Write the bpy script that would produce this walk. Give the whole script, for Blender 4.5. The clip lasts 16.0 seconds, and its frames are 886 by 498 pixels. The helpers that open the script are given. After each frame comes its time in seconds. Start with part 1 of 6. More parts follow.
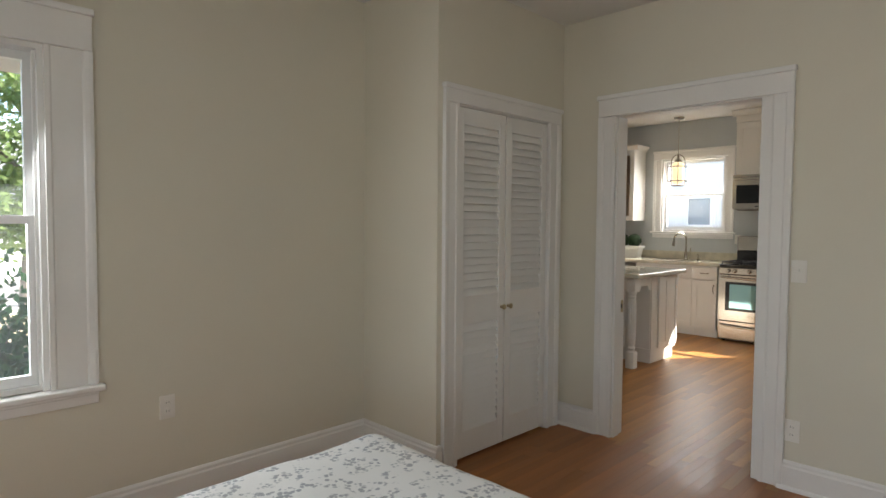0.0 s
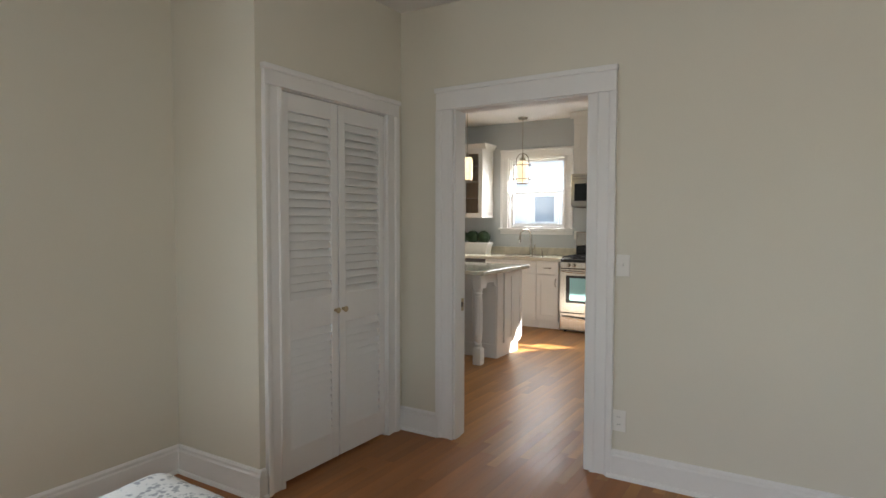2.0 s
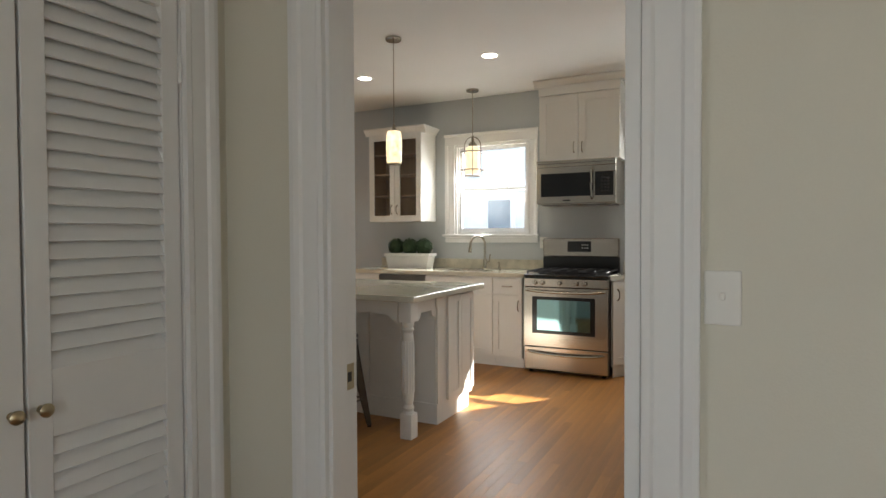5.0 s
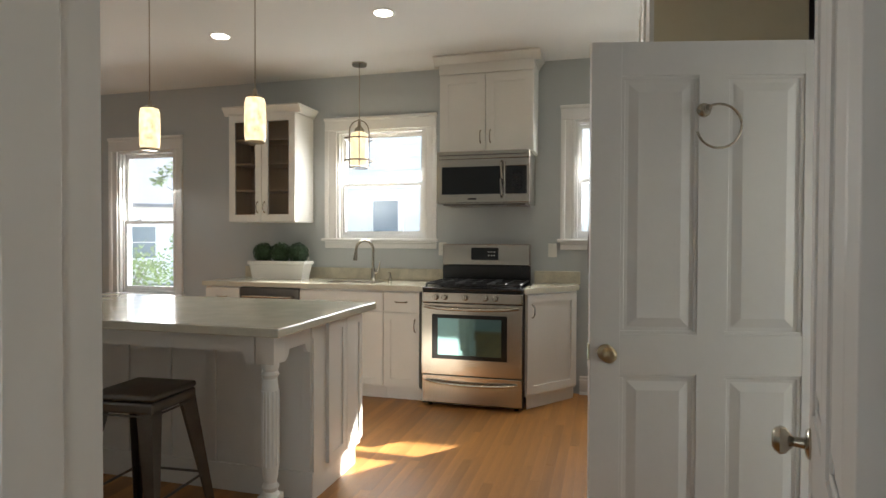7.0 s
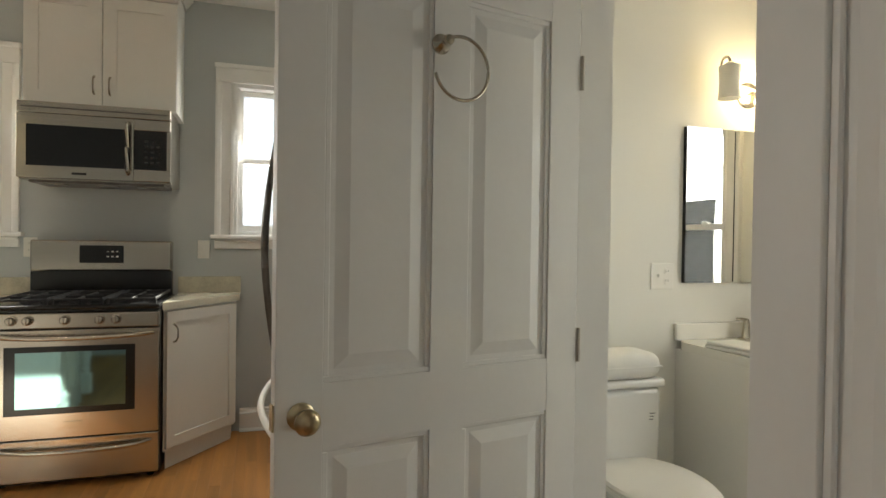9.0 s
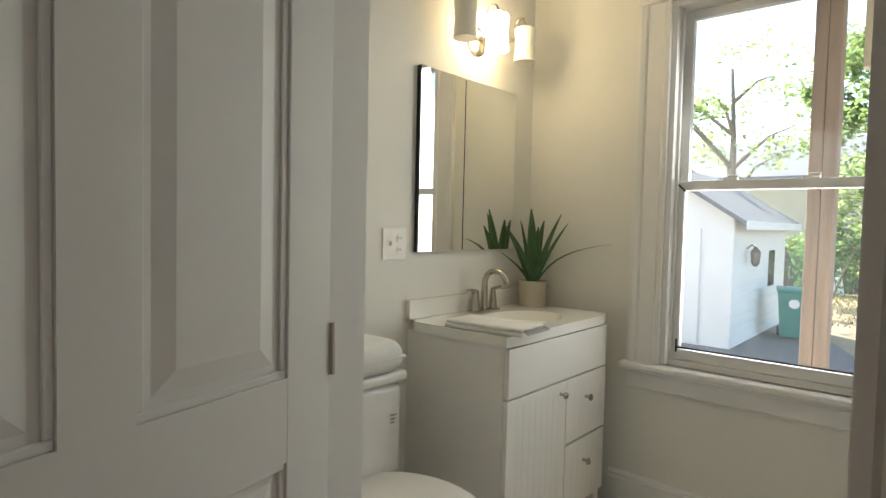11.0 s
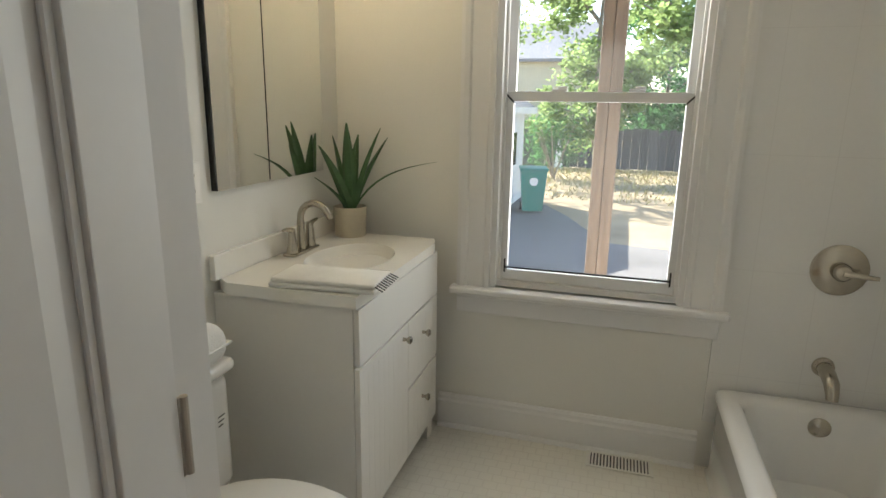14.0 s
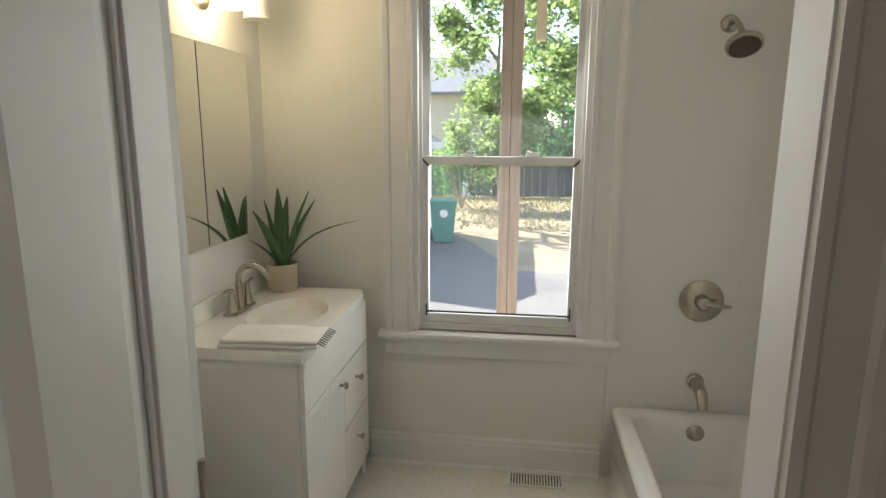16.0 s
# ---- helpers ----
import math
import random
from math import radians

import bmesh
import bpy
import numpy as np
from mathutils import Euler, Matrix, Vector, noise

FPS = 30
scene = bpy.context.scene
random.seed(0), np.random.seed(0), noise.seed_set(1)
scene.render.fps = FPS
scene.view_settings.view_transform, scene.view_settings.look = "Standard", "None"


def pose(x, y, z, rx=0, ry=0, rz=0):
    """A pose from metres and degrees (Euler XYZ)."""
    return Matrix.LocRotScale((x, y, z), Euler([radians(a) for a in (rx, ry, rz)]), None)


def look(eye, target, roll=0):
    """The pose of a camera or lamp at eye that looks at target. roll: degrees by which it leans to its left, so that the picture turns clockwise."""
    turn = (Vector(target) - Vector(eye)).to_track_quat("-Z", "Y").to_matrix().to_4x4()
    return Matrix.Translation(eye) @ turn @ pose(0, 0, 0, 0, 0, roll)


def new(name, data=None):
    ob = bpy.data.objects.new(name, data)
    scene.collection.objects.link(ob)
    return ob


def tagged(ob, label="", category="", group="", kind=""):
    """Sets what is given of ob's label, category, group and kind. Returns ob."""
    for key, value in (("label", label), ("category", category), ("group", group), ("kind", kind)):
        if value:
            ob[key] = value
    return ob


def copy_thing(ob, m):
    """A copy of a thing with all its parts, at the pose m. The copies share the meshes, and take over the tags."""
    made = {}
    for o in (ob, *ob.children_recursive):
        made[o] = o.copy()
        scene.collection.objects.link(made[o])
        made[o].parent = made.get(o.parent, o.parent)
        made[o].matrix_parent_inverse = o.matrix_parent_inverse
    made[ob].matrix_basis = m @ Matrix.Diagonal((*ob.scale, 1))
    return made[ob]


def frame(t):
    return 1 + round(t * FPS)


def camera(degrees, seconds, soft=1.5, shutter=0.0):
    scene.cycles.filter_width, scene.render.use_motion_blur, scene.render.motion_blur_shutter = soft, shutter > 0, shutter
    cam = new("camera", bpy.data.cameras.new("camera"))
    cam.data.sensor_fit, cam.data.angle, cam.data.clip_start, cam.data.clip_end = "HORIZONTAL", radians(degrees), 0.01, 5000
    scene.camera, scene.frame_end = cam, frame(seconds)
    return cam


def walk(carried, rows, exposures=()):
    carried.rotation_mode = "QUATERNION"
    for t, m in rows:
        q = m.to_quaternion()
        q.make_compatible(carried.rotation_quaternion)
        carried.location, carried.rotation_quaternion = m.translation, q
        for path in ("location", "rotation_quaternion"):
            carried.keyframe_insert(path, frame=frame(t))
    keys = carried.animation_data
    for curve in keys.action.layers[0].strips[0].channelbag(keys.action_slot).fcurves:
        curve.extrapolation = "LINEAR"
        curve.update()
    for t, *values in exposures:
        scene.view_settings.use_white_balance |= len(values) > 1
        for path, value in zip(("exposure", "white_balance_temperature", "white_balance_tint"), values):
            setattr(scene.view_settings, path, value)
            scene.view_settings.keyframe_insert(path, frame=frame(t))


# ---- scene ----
cam = camera(74.0, 16.0)
PATH = [
    (0, (0.081, 0.339, 1.39), (1.495, 1.751, 1.3), 0.4),
    (0.5, (0.015, 0.368, 1.379), (1.522, 1.679, 1.289), 0.4),
    (1, (0.007, 0.372, 1.38), (1.579, 1.606, 1.292), 0.2),
    (1.5, (0.102, 0.35, 1.392), (1.755, 1.473, 1.301), 0.3),
    (2, (0.368, 0.354, 1.383), (2.068, 1.403, 1.289), 0.1),
    (2.5, (0.675, 0.39, 1.361), (2.381, 1.429, 1.263), -0.0),
    (3, (1.022, 0.454, 1.346), (2.73, 1.49, 1.248), -0.2),
    (3.5, (1.338, 0.536, 1.328), (3.047, 1.57, 1.241), -0.5),
    (5.8, (2.539, 1.346, 1.281), (4.345, 2.203, 1.243), -0.20),
    (6, (2.633, 1.360, 1.283), (4.440, 2.214, 1.244), -0.30),
    (6.5, (2.833, 1.512, 1.285), (4.683, 2.271, 1.244), -0.20),
    (7, (3.062, 1.607, 1.285), (4.990, 2.137, 1.252), 0.20),
    (7.5, (3.263, 1.689, 1.286), (5.254, 1.876, 1.252), 0.5),
    (8, (3.501, 1.699, 1.273), (5.499, 1.625, 1.246), 0.7),
    (8.5, (3.737, 1.703, 1.279), (5.705, 1.347, 1.253), 0.7),
    (9, (3.989, 1.698, 1.261), (5.896, 1.096, 1.239), 0.8),
    (9.5, (4.159, 1.665, 1.241), (5.969, 0.814, 1.213), 0.8),
    (10, (4.375, 1.655, 1.228), (5.996, 0.500, 1.205), 1.5),
    (10.2, (4.425, 1.624, 1.244), (5.989, 0.378, 1.196), 1.5),
    (12.3, (4.974, 1.357, 1.138), (5.857, -0.43, 0.974), 1.2),
    (12.5, (4.989, 1.334, 1.153), (5.825, -0.469, 0.923), 1.2),
    (13, (4.97, 1.257, 1.223), (5.746, -0.549, 0.856), 0.8),
    (13.5, (5.059, 1.253, 1.274), (5.685, -0.592, 0.823), 1.0),
    (14, (5.077, 1.289, 1.342), (5.629, -0.574, 0.869), 0.9),
    (14.5, (5.079, 1.324, 1.426), (5.519, -0.567, 0.947), 0.6),
    (15, (5.098, 1.381, 1.476), (5.418, -0.533, 0.995), 0.4),
    (15.5, (5.108, 1.446, 1.484), (5.371, -0.48, 1.013), 0.3),
    (16, (5.076, 1.523, 1.486), (5.34, -0.422, 1.107), 0.2),
]
walk(cam, [(t, look(eye, target, roll)) for t, eye, target, roll in PATH], exposures=[(0.0, 2.15, 6500, 10), (1.5, 2.26, 6300, 10), (3.0, 2.29, 6250, 10), (3.5, 2.28, 6250, 10), (6.0, 2.2, 6350, 7), (7.0, 2.17, 6350, 7), (7.5, 2.07, 6400, 6), (9.0, 2.13, 6750, 5), (10.2, 2.04, 6600, 6), (12.5, 1.57, 6450, 8), (14.0, 1.78, 6400, 8), (15.0, 1.78, 6400, 8), (16.0, 1.78, 6400, 8)])

# ---- world, sun, large lights ----
SUN_EL, SUN_H = 36.4, Vector((0.772, -0.636, 0.0))
world = bpy.data.worlds.new("sky")
scene.world = world
world.use_nodes = True
wn = world.node_tree
sky = wn.nodes.new("ShaderNodeTexSky")
sky.sky_type, sky.sun_disc = "NISHITA", False
sky.sun_elevation = radians(SUN_EL)
sky.sun_rotation = math.atan2(SUN_H.x, SUN_H.y)
wn.links.new(sky.outputs[0], wn.nodes["Background"].inputs[0])
wn.nodes["Background"].inputs[1].default_value = 0.15
sun = new("sun", bpy.data.lights.new("sun", "SUN"))
sun.data.energy, sun.data.angle, sun.data.color = 5.0, radians(0.6), (1.0, 0.95, 0.86)
sd = SUN_H.normalized() * math.cos(radians(SUN_EL)) + Vector((0, 0, math.sin(radians(SUN_EL))))
sun.matrix_world = look(sd * 30, (0, 0, 0))


def window_lamp(x, y, z, tx, ty, w, h, watts, colour=(0.93, 0.97, 1.0), fall=0.45):
    """The sky's light in a window's opening: an area lamp that looks along (tx, ty)."""
    d = bpy.data.lights.new("window_light", "AREA")
    d.shape, d.size, d.size_y, d.energy, d.color = "RECTANGLE", w, h, watts, colour
    ob = new("window_light", d)
    ob.matrix_world = look((x, y, z), (x + tx, y + ty, z - fall))
    return ob


window_lamp(0.18, 3.42, 1.45, 0, -1, 0.85, 1.4, 6.8)
window_lamp(-1.43, -0.3, 1.45, 1, 0, 0.85, 1.5, 6.5)
window_lamp(8.22, 6.05, 1.55, -1, 0, 0.62, 1.3, 7.0, (1, 0.99, 0.96), 0.7)
window_lamp(8.22, 3.585, 1.80, -1, 0, 0.75, 0.85, 6.5, (1, 0.99, 0.96), 0.7)
window_lamp(8.22, 1.45, 1.80, -1, 0, 0.65, 0.85, 5.6, (1, 0.99, 0.96), 0.7)
window_lamp(5.175, -1.07, 1.40, 0, 1, 0.62, 1.35, 2.75, (1.0, 0.99, 0.95), 0.22)


def bulb(x, y, z, watts, colour=(1.0, 0.78, 0.5), radius=0.03, down=False):
    d = bpy.data.lights.new("bulb_light", "SPOT" if down else "POINT")
    d.energy, d.color, d.shadow_soft_size = watts, colour, radius
    if down:
        d.spot_size, d.spot_blend = radians(120), 0.6
    ob = new("bulb_light", d)
    ob.location = (x, y, z)
    return ob


CANS = [(6.84, 4.36), (6.73, 3.03), (6.72, 1.78)]
for cx, cy in CANS:
    bulb(cx, cy, 2.76, 2.25, (1.0, 0.86, 0.68), 0.05, True)


# ---- materials ----
def mat(name, colour, rough=0.5, metal=0.0, vary=0.06, scale=6.0, bump=0.0, bscale=60.0, spec=0.5, coat=0.0, rvary=0.0, stretch=(1, 1, 1), per=0.0):
    """A surface with its colour varied at a broad and a fine scale, fine relief, and a change from piece to piece."""
    m = bpy.data.materials.new(name)
    m.use_nodes = True
    nt = m.node_tree
    N, L = nt.nodes, nt.links
    b = N["Principled BSDF"]
    b.inputs["Roughness"].default_value, b.inputs["Metallic"].default_value = rough, metal
    b.inputs["Specular IOR Level"].default_value, b.inputs["Coat Weight"].default_value = spec, coat
    tc = N.new("ShaderNodeTexCoord")
    mp = N.new("ShaderNodeMapping")
    mp.inputs["Scale"].default_value = stretch
    L.new(tc.outputs["Object"], mp.inputs[0])
    broad, fine = N.new("ShaderNodeTexNoise"), N.new("ShaderNodeTexNoise")
    broad.inputs["Scale"].default_value, fine.inputs["Scale"].default_value = scale, bscale
    broad.inputs["Detail"].default_value = 5
    fine.inputs["Detail"].default_value = 3
    L.new(mp.outputs[0], broad.inputs[0]), L.new(mp.outputs[0], fine.inputs[0])
    mid = N.new("ShaderNodeMath")
    mid.operation = "MULTIPLY_ADD"
    L.new(fine.outputs[0], mid.inputs[0])
    mid.inputs[1].default_value = 0.4
    L.new(broad.outputs[0], mid.inputs[2])
    rng = N.new("ShaderNodeMapRange")
    rng.inputs["From Min"].default_value, rng.inputs["From Max"].default_value = 0.4, 1.0
    rng.inputs["To Min"].default_value, rng.inputs["To Max"].default_value = 1 - vary, 1 + vary
    L.new(mid.outputs[0], rng.inputs[0])
    val = rng.outputs[0]
    if per:
        oi = N.new("ShaderNodeObjectInfo")
        gi = N.new("ShaderNodeNewGeometry")
        add = N.new("ShaderNodeMath")
        add.operation = "ADD"
        L.new(oi.outputs["Random"], add.inputs[0]), L.new(gi.outputs["Random Per Island"], add.inputs[1])
        fr = N.new("ShaderNodeMath")
        fr.operation = "FRACT"
        L.new(add.outputs[0], fr.inputs[0])
        pr = N.new("ShaderNodeMapRange")
        pr.inputs["To Min"].default_value, pr.inputs["To Max"].default_value = 1 - per, 1 + per
        L.new(fr.outputs[0], pr.inputs[0])
        mul = N.new("ShaderNodeMath")
        mul.operation = "MULTIPLY"
        L.new(val, mul.inputs[0]), L.new(pr.outputs[0], mul.inputs[1])
        val = mul.outputs[0]
    mix = N.new("ShaderNodeVectorMath")
    mix.operation = "SCALE"
    mix.inputs[0].default_value = colour
    L.new(val, mix.inputs["Scale"])
    L.new(mix.outputs[0], b.inputs["Base Color"])
    if rvary:
        rr = N.new("ShaderNodeMapRange")
        rr.inputs["From Min"].default_value, rr.inputs["From Max"].default_value = 0.4, 1.0
        rr.inputs["To Min"].default_value, rr.inputs["To Max"].default_value = rough - rvary, rough + rvary
        L.new(mid.outputs[0], rr.inputs[0]), L.new(rr.outputs[0], b.inputs["Roughness"])
    if bump:
        bp = N.new("ShaderNodeBump")
        bp.inputs["Strength"].default_value, bp.inputs["Distance"].default_value = bump, 0.004
        L.new(fine.outputs[0], bp.inputs["Height"]), L.new(bp.outputs[0], b.inputs["Normal"])
    return m


def glow(name, colour, strength, base=(0.8, 0.75, 0.6)):
    m = mat(name, base, 0.4)
    b = m.node_tree.nodes["Principled BSDF"]
    b.inputs["Emission Color"].default_value, b.inputs["Emission Strength"].default_value = (*colour, 1), strength
    return m


def glass_mat(name, tint=(1, 1, 1), milkiness=0.0):
    """A thin clear pane: light goes straight through, with a faint reflection and a small pale translucent share."""
    m = bpy.data.materials.new(name)
    m.use_nodes = True
    N, L = m.node_tree.nodes, m.node_tree.links
    N.remove(N["Principled BSDF"])
    tr, gl, mx = N.new("ShaderNodeBsdfTransparent"), N.new("ShaderNodeBsdfGlossy"), N.new("ShaderNodeMixShader")
    fr = N.new("ShaderNodeFresnel")
    fr.inputs[0].default_value = 1.35
    tr.inputs[0].default_value, gl.inputs["Roughness"].default_value = (*tint, 1), 0.01
    L.new(fr.outputs[0], mx.inputs[0]), L.new(tr.outputs[0], mx.inputs[1]), L.new(gl.outputs[0], mx.inputs[2])
    haze, veil = N.new("ShaderNodeBsdfTranslucent"), N.new("ShaderNodeMixShader")
    haze.inputs[0].default_value, veil.inputs[0].default_value = (0.9, 0.92, 0.92, 1), milkiness
    L.new(mx.outputs[0], veil.inputs[1]), L.new(haze.outputs[0], veil.inputs[2])
    L.new(veil.outputs[0], N["Material Output"].inputs[0])
    return m


CREAM = mat("cream wall paint", (0.695, 0.66, 0.56), 0.75, vary=0.03, scale=1.5, bump=0.12, bscale=180)
GREY = mat("blue grey wall paint", (0.505, 0.53, 0.535), 0.75, vary=0.03, scale=1.5, bump=0.12, bscale=180)
BATHW = mat("pale bathroom wall paint", (0.79, 0.775, 0.72), 0.7, vary=0.03, scale=1.5, bump=0.1, bscale=180)
CEIL = mat("flat white ceiling paint", (0.78, 0.77, 0.74), 0.85, vary=0.03, scale=1.2, bump=0.15, bscale=140)
TRIM = mat("semi-gloss white trim paint", (0.80, 0.79, 0.77), 0.5, vary=0.025, scale=4, bump=0.05, bscale=50, rvary=0.06)
CABW = mat("white lacquered cabinet", (0.80, 0.78, 0.73), 0.35, vary=0.025, scale=3, bump=0.03, bscale=60)
OAK = mat("varnished oak strip", (0.40, 0.185, 0.052), 0.41, vary=0.32, scale=3.0, bump=0.08, bscale=55, stretch=(0.4, 5, 5), per=0.17, rvary=0.06, spec=0.36)
# the same oak; the dimmer bedroom light is put into this deeper colour
OAK_SHADED = mat("varnished oak tinted for bedroom shade", (0.325, 0.13, 0.038), 0.48, vary=0.22, scale=3.0, bump=0.08, bscale=70, stretch=(0.35, 6, 6), per=0.12, coat=0.05, rvary=0.08)
STONE = mat("pale polished stone", (0.60, 0.565, 0.455), 0.14, vary=0.12, scale=9, bump=0.0, bscale=120, coat=0.2)
SPLASH = mat("mottled beige stone", (0.55, 0.51, 0.40), 0.25, vary=0.25, scale=12, bscale=90)
STEEL = mat("brushed stainless steel", (0.50, 0.465, 0.41), 0.22, 1.0, vary=0.05, scale=2, bump=0.04, bscale=120, stretch=(1, 1, 40))
NICKEL = mat("brushed nickel", (0.48, 0.44, 0.37), 0.25, 1.0, vary=0.08, scale=8)
BRASS = mat("antique brass", (0.50, 0.42, 0.28), 0.28, 1.0, vary=0.08, scale=12)
HINGEN = mat("satin nickel hinge", (0.52, 0.49, 0.44), 0.5, 0.55, vary=0.08, scale=12)
HINGE = mat("worn bronze hinge", (0.30, 0.24, 0.18), 0.4, 0.9, vary=0.15, scale=20)
BLACK = mat("black enamel", (0.012, 0.012, 0.013), 0.22, vary=0.1, scale=12)
IRON = mat("cast iron grate", (0.02, 0.02, 0.022), 0.55, 0.3, vary=0.2, scale=30, bump=0.2, bscale=200)
DARKG = mat("dark appliance glass", (0.008, 0.009, 0.010), 0.03, vary=0.05, spec=0.5)
OVENG = mat("coated oven glass", (0.27, 0.46, 0.47), 0.05, 1.0, vary=0.05)
GUN = mat("gunmetal sheet steel", (0.16, 0.145, 0.13), 0.35, 0.9, vary=0.2, scale=7, bump=0.05, bscale=90)
TANIN = mat("brown cabinet interior", (0.50, 0.36, 0.22), 0.5, vary=0.15, scale=5, stretch=(6, 6, 0.6))
PORC = mat("glazed white porcelain", (0.83, 0.82, 0.79), 0.08, vary=0.02, scale=3, coat=0.4)
ACRYL = mat("white cultured marble", (0.82, 0.80, 0.74), 0.15, vary=0.03, scale=5)
TOWEL = mat("white terry cotton", (0.80, 0.79, 0.75), 0.95, vary=0.06, scale=14, bump=0.6, bscale=260)
INK = mat("grey woven stripe", (0.10, 0.10, 0.10), 0.9, vary=0.1)
PLAST = mat("white plastic plate", (0.80, 0.78, 0.73), 0.3, vary=0.02)
# near-black solids in this colour stand in for the shade inside slots
SLOT = mat("near-black fill for slot shade", (0.03, 0.03, 0.03), 0.6)
# the translucent share pales the view behind the panes
GLASS = glass_mat("window glass", milkiness=0.014)
CABGLASS = glass_mat("clear cabinet glass")
MIRROR = mat("mirror silver", (0.86, 0.87, 0.85), 0.015, 1.0, vary=0.0)
SHADE = glow("lit mottled art glass", (1.0, 0.76, 0.42), 0.42, (0.8, 0.65, 0.4))
SHADEB = glow("lit frosted glass", (1.0, 0.78, 0.46), 8.0, (0.9, 0.85, 0.75))
SHADEO = mat("frosted white glass", (0.80, 0.76, 0.66), 0.35, vary=0.03)
LED = glow("recessed lamp", (1.0, 0.92, 0.78), 3.0)
VINYL = mat("white vinyl sash", (0.80, 0.80, 0.79), 0.3, vary=0.02)
GASKET = mat("black gasket", (0.015, 0.015, 0.015), 0.6)


def floral_mat():
    """White cotton quilt with scattered blue grey sprigs."""
    m = mat("floral cotton quilt", (0.80, 0.80, 0.78), 0.9, vary=0.03, bump=0.25, bscale=220)
    nt = m.node_tree
    N, L = nt.nodes, nt.links
    b = N["Principled BSDF"]
    base = b.inputs["Base Color"].links[0].from_socket
    tc = N.new("ShaderNodeTexCoord")
    nz = N.new("ShaderNodeTexNoise")
    nz.inputs["Scale"].default_value, nz.inputs["Detail"].default_value = 26, 5
    L.new(tc.outputs["Object"], nz.inputs[0])
    big = N.new("ShaderNodeTexNoise")
    big.inputs["Scale"].default_value, big.inputs["Detail"].default_value = 13, 3
    L.new(tc.outputs["Object"], big.inputs[0])
    vor = N.new("ShaderNodeTexVoronoi")
    vor.inputs["Scale"].default_value = 62
    L.new(tc.outputs["Object"], vor.inputs[0])
    r1, r2, r3 = (N.new("ShaderNodeMapRange") for _ in range(3))
    for r, s, lo, hi in ((r1, nz.outputs[0], 0.43, 0.49), (r2, big.outputs[0], 0.475, 0.53), (r3, vor.outputs[0], 0.56, 0.42)):
        r.inputs["From Min"].default_value, r.inputs["From Max"].default_value = lo, hi
        L.new(s, r.inputs[0])
    m1, m2 = N.new("ShaderNodeMath"), N.new("ShaderNodeMath")
    m1.operation = m2.operation = "MULTIPLY"
    L.new(r1.outputs[0], m1.inputs[0]), L.new(r2.outputs[0], m1.inputs[1])
    L.new(m1.outputs[0], m2.inputs[0]), L.new(r3.outputs[0], m2.inputs[1])
    hue = N.new("ShaderNodeMix")
    hue.data_type = "RGBA"
    hue.inputs[6].default_value, hue.inputs[7].default_value = (0.33, 0.36, 0.42, 1), (0.44, 0.45, 0.43, 1)
    L.new(big.outputs["Color"], hue.inputs[0])
    mx = N.new("ShaderNodeMix")
    mx.data_type = "RGBA"
    L.new(m2.outputs[0], mx.inputs[0]), L.new(base, mx.inputs[6]), L.new(hue.outputs[2], mx.inputs[7])
    L.new(mx.outputs[2], b.inputs["Base Color"])
    return m


def tile_mat(name, colour, w, h, joint, rough, stagger=0.5, depth=0.5):
    """Small glazed tiles with recessed joints, laid by object coordinates in x-y (or x-z after the mapping)."""
    m = mat(name, colour, rough, vary=0.03, scale=3)
    N, L = m.node_tree.nodes, m.node_tree.links
    b = N["Principled BSDF"]
    base = b.inputs["Base Color"].links[0].from_socket
    tc = N.new("ShaderNodeTexCoord")
    mp = N.new("ShaderNodeMapping")
    mp.name = "lay"
    br = N.new("ShaderNodeTexBrick")
    br.offset = stagger
    br.inputs["Scale"].default_value = 1.0
    br.inputs["Brick Width"].default_value, br.inputs["Row Height"].default_value = w, h
    br.inputs["Mortar Size"].default_value, br.inputs["Mortar Smooth"].default_value = joint, 0.3
    L.new(tc.outputs["Object"], mp.inputs[0]), L.new(mp.outputs[0], br.inputs[0])
    bp = N.new("ShaderNodeBump")
    bp.invert = True
    bp.inputs["Strength"].default_value, bp.inputs["Distance"].default_value = depth, 0.002
    L.new(br.outputs["Fac"], bp.inputs["Height"]), L.new(bp.outputs[0], b.inputs["Normal"])
    mx = N.new("ShaderNodeMix")
    mx.data_type = "RGBA"
    mx.inputs[7].default_value = (colour[0] * 0.93, colour[1] * 0.925, colour[2] * 0.92, 1)
    L.new(br.outputs["Fac"], mx.inputs[0]), L.new(base, mx.inputs[6]), L.new(mx.outputs[2], b.inputs["Base Color"])
    return m


FLORAL = floral_mat()
MOSAIC = tile_mat("white mosaic floor tile", (0.80, 0.77, 0.69), 0.052, 0.045, 0.003, 0.3, 0.5, 0.25)
WALLTILE = tile_mat("white glazed wall tile", (0.80, 0.79, 0.76), 0.2, 0.4, 0.0012, 0.18, 0.0, 0.12)
WALLTILE.node_tree.nodes["lay"].inputs["Rotation"].default_value = (radians(90), 0, 0)


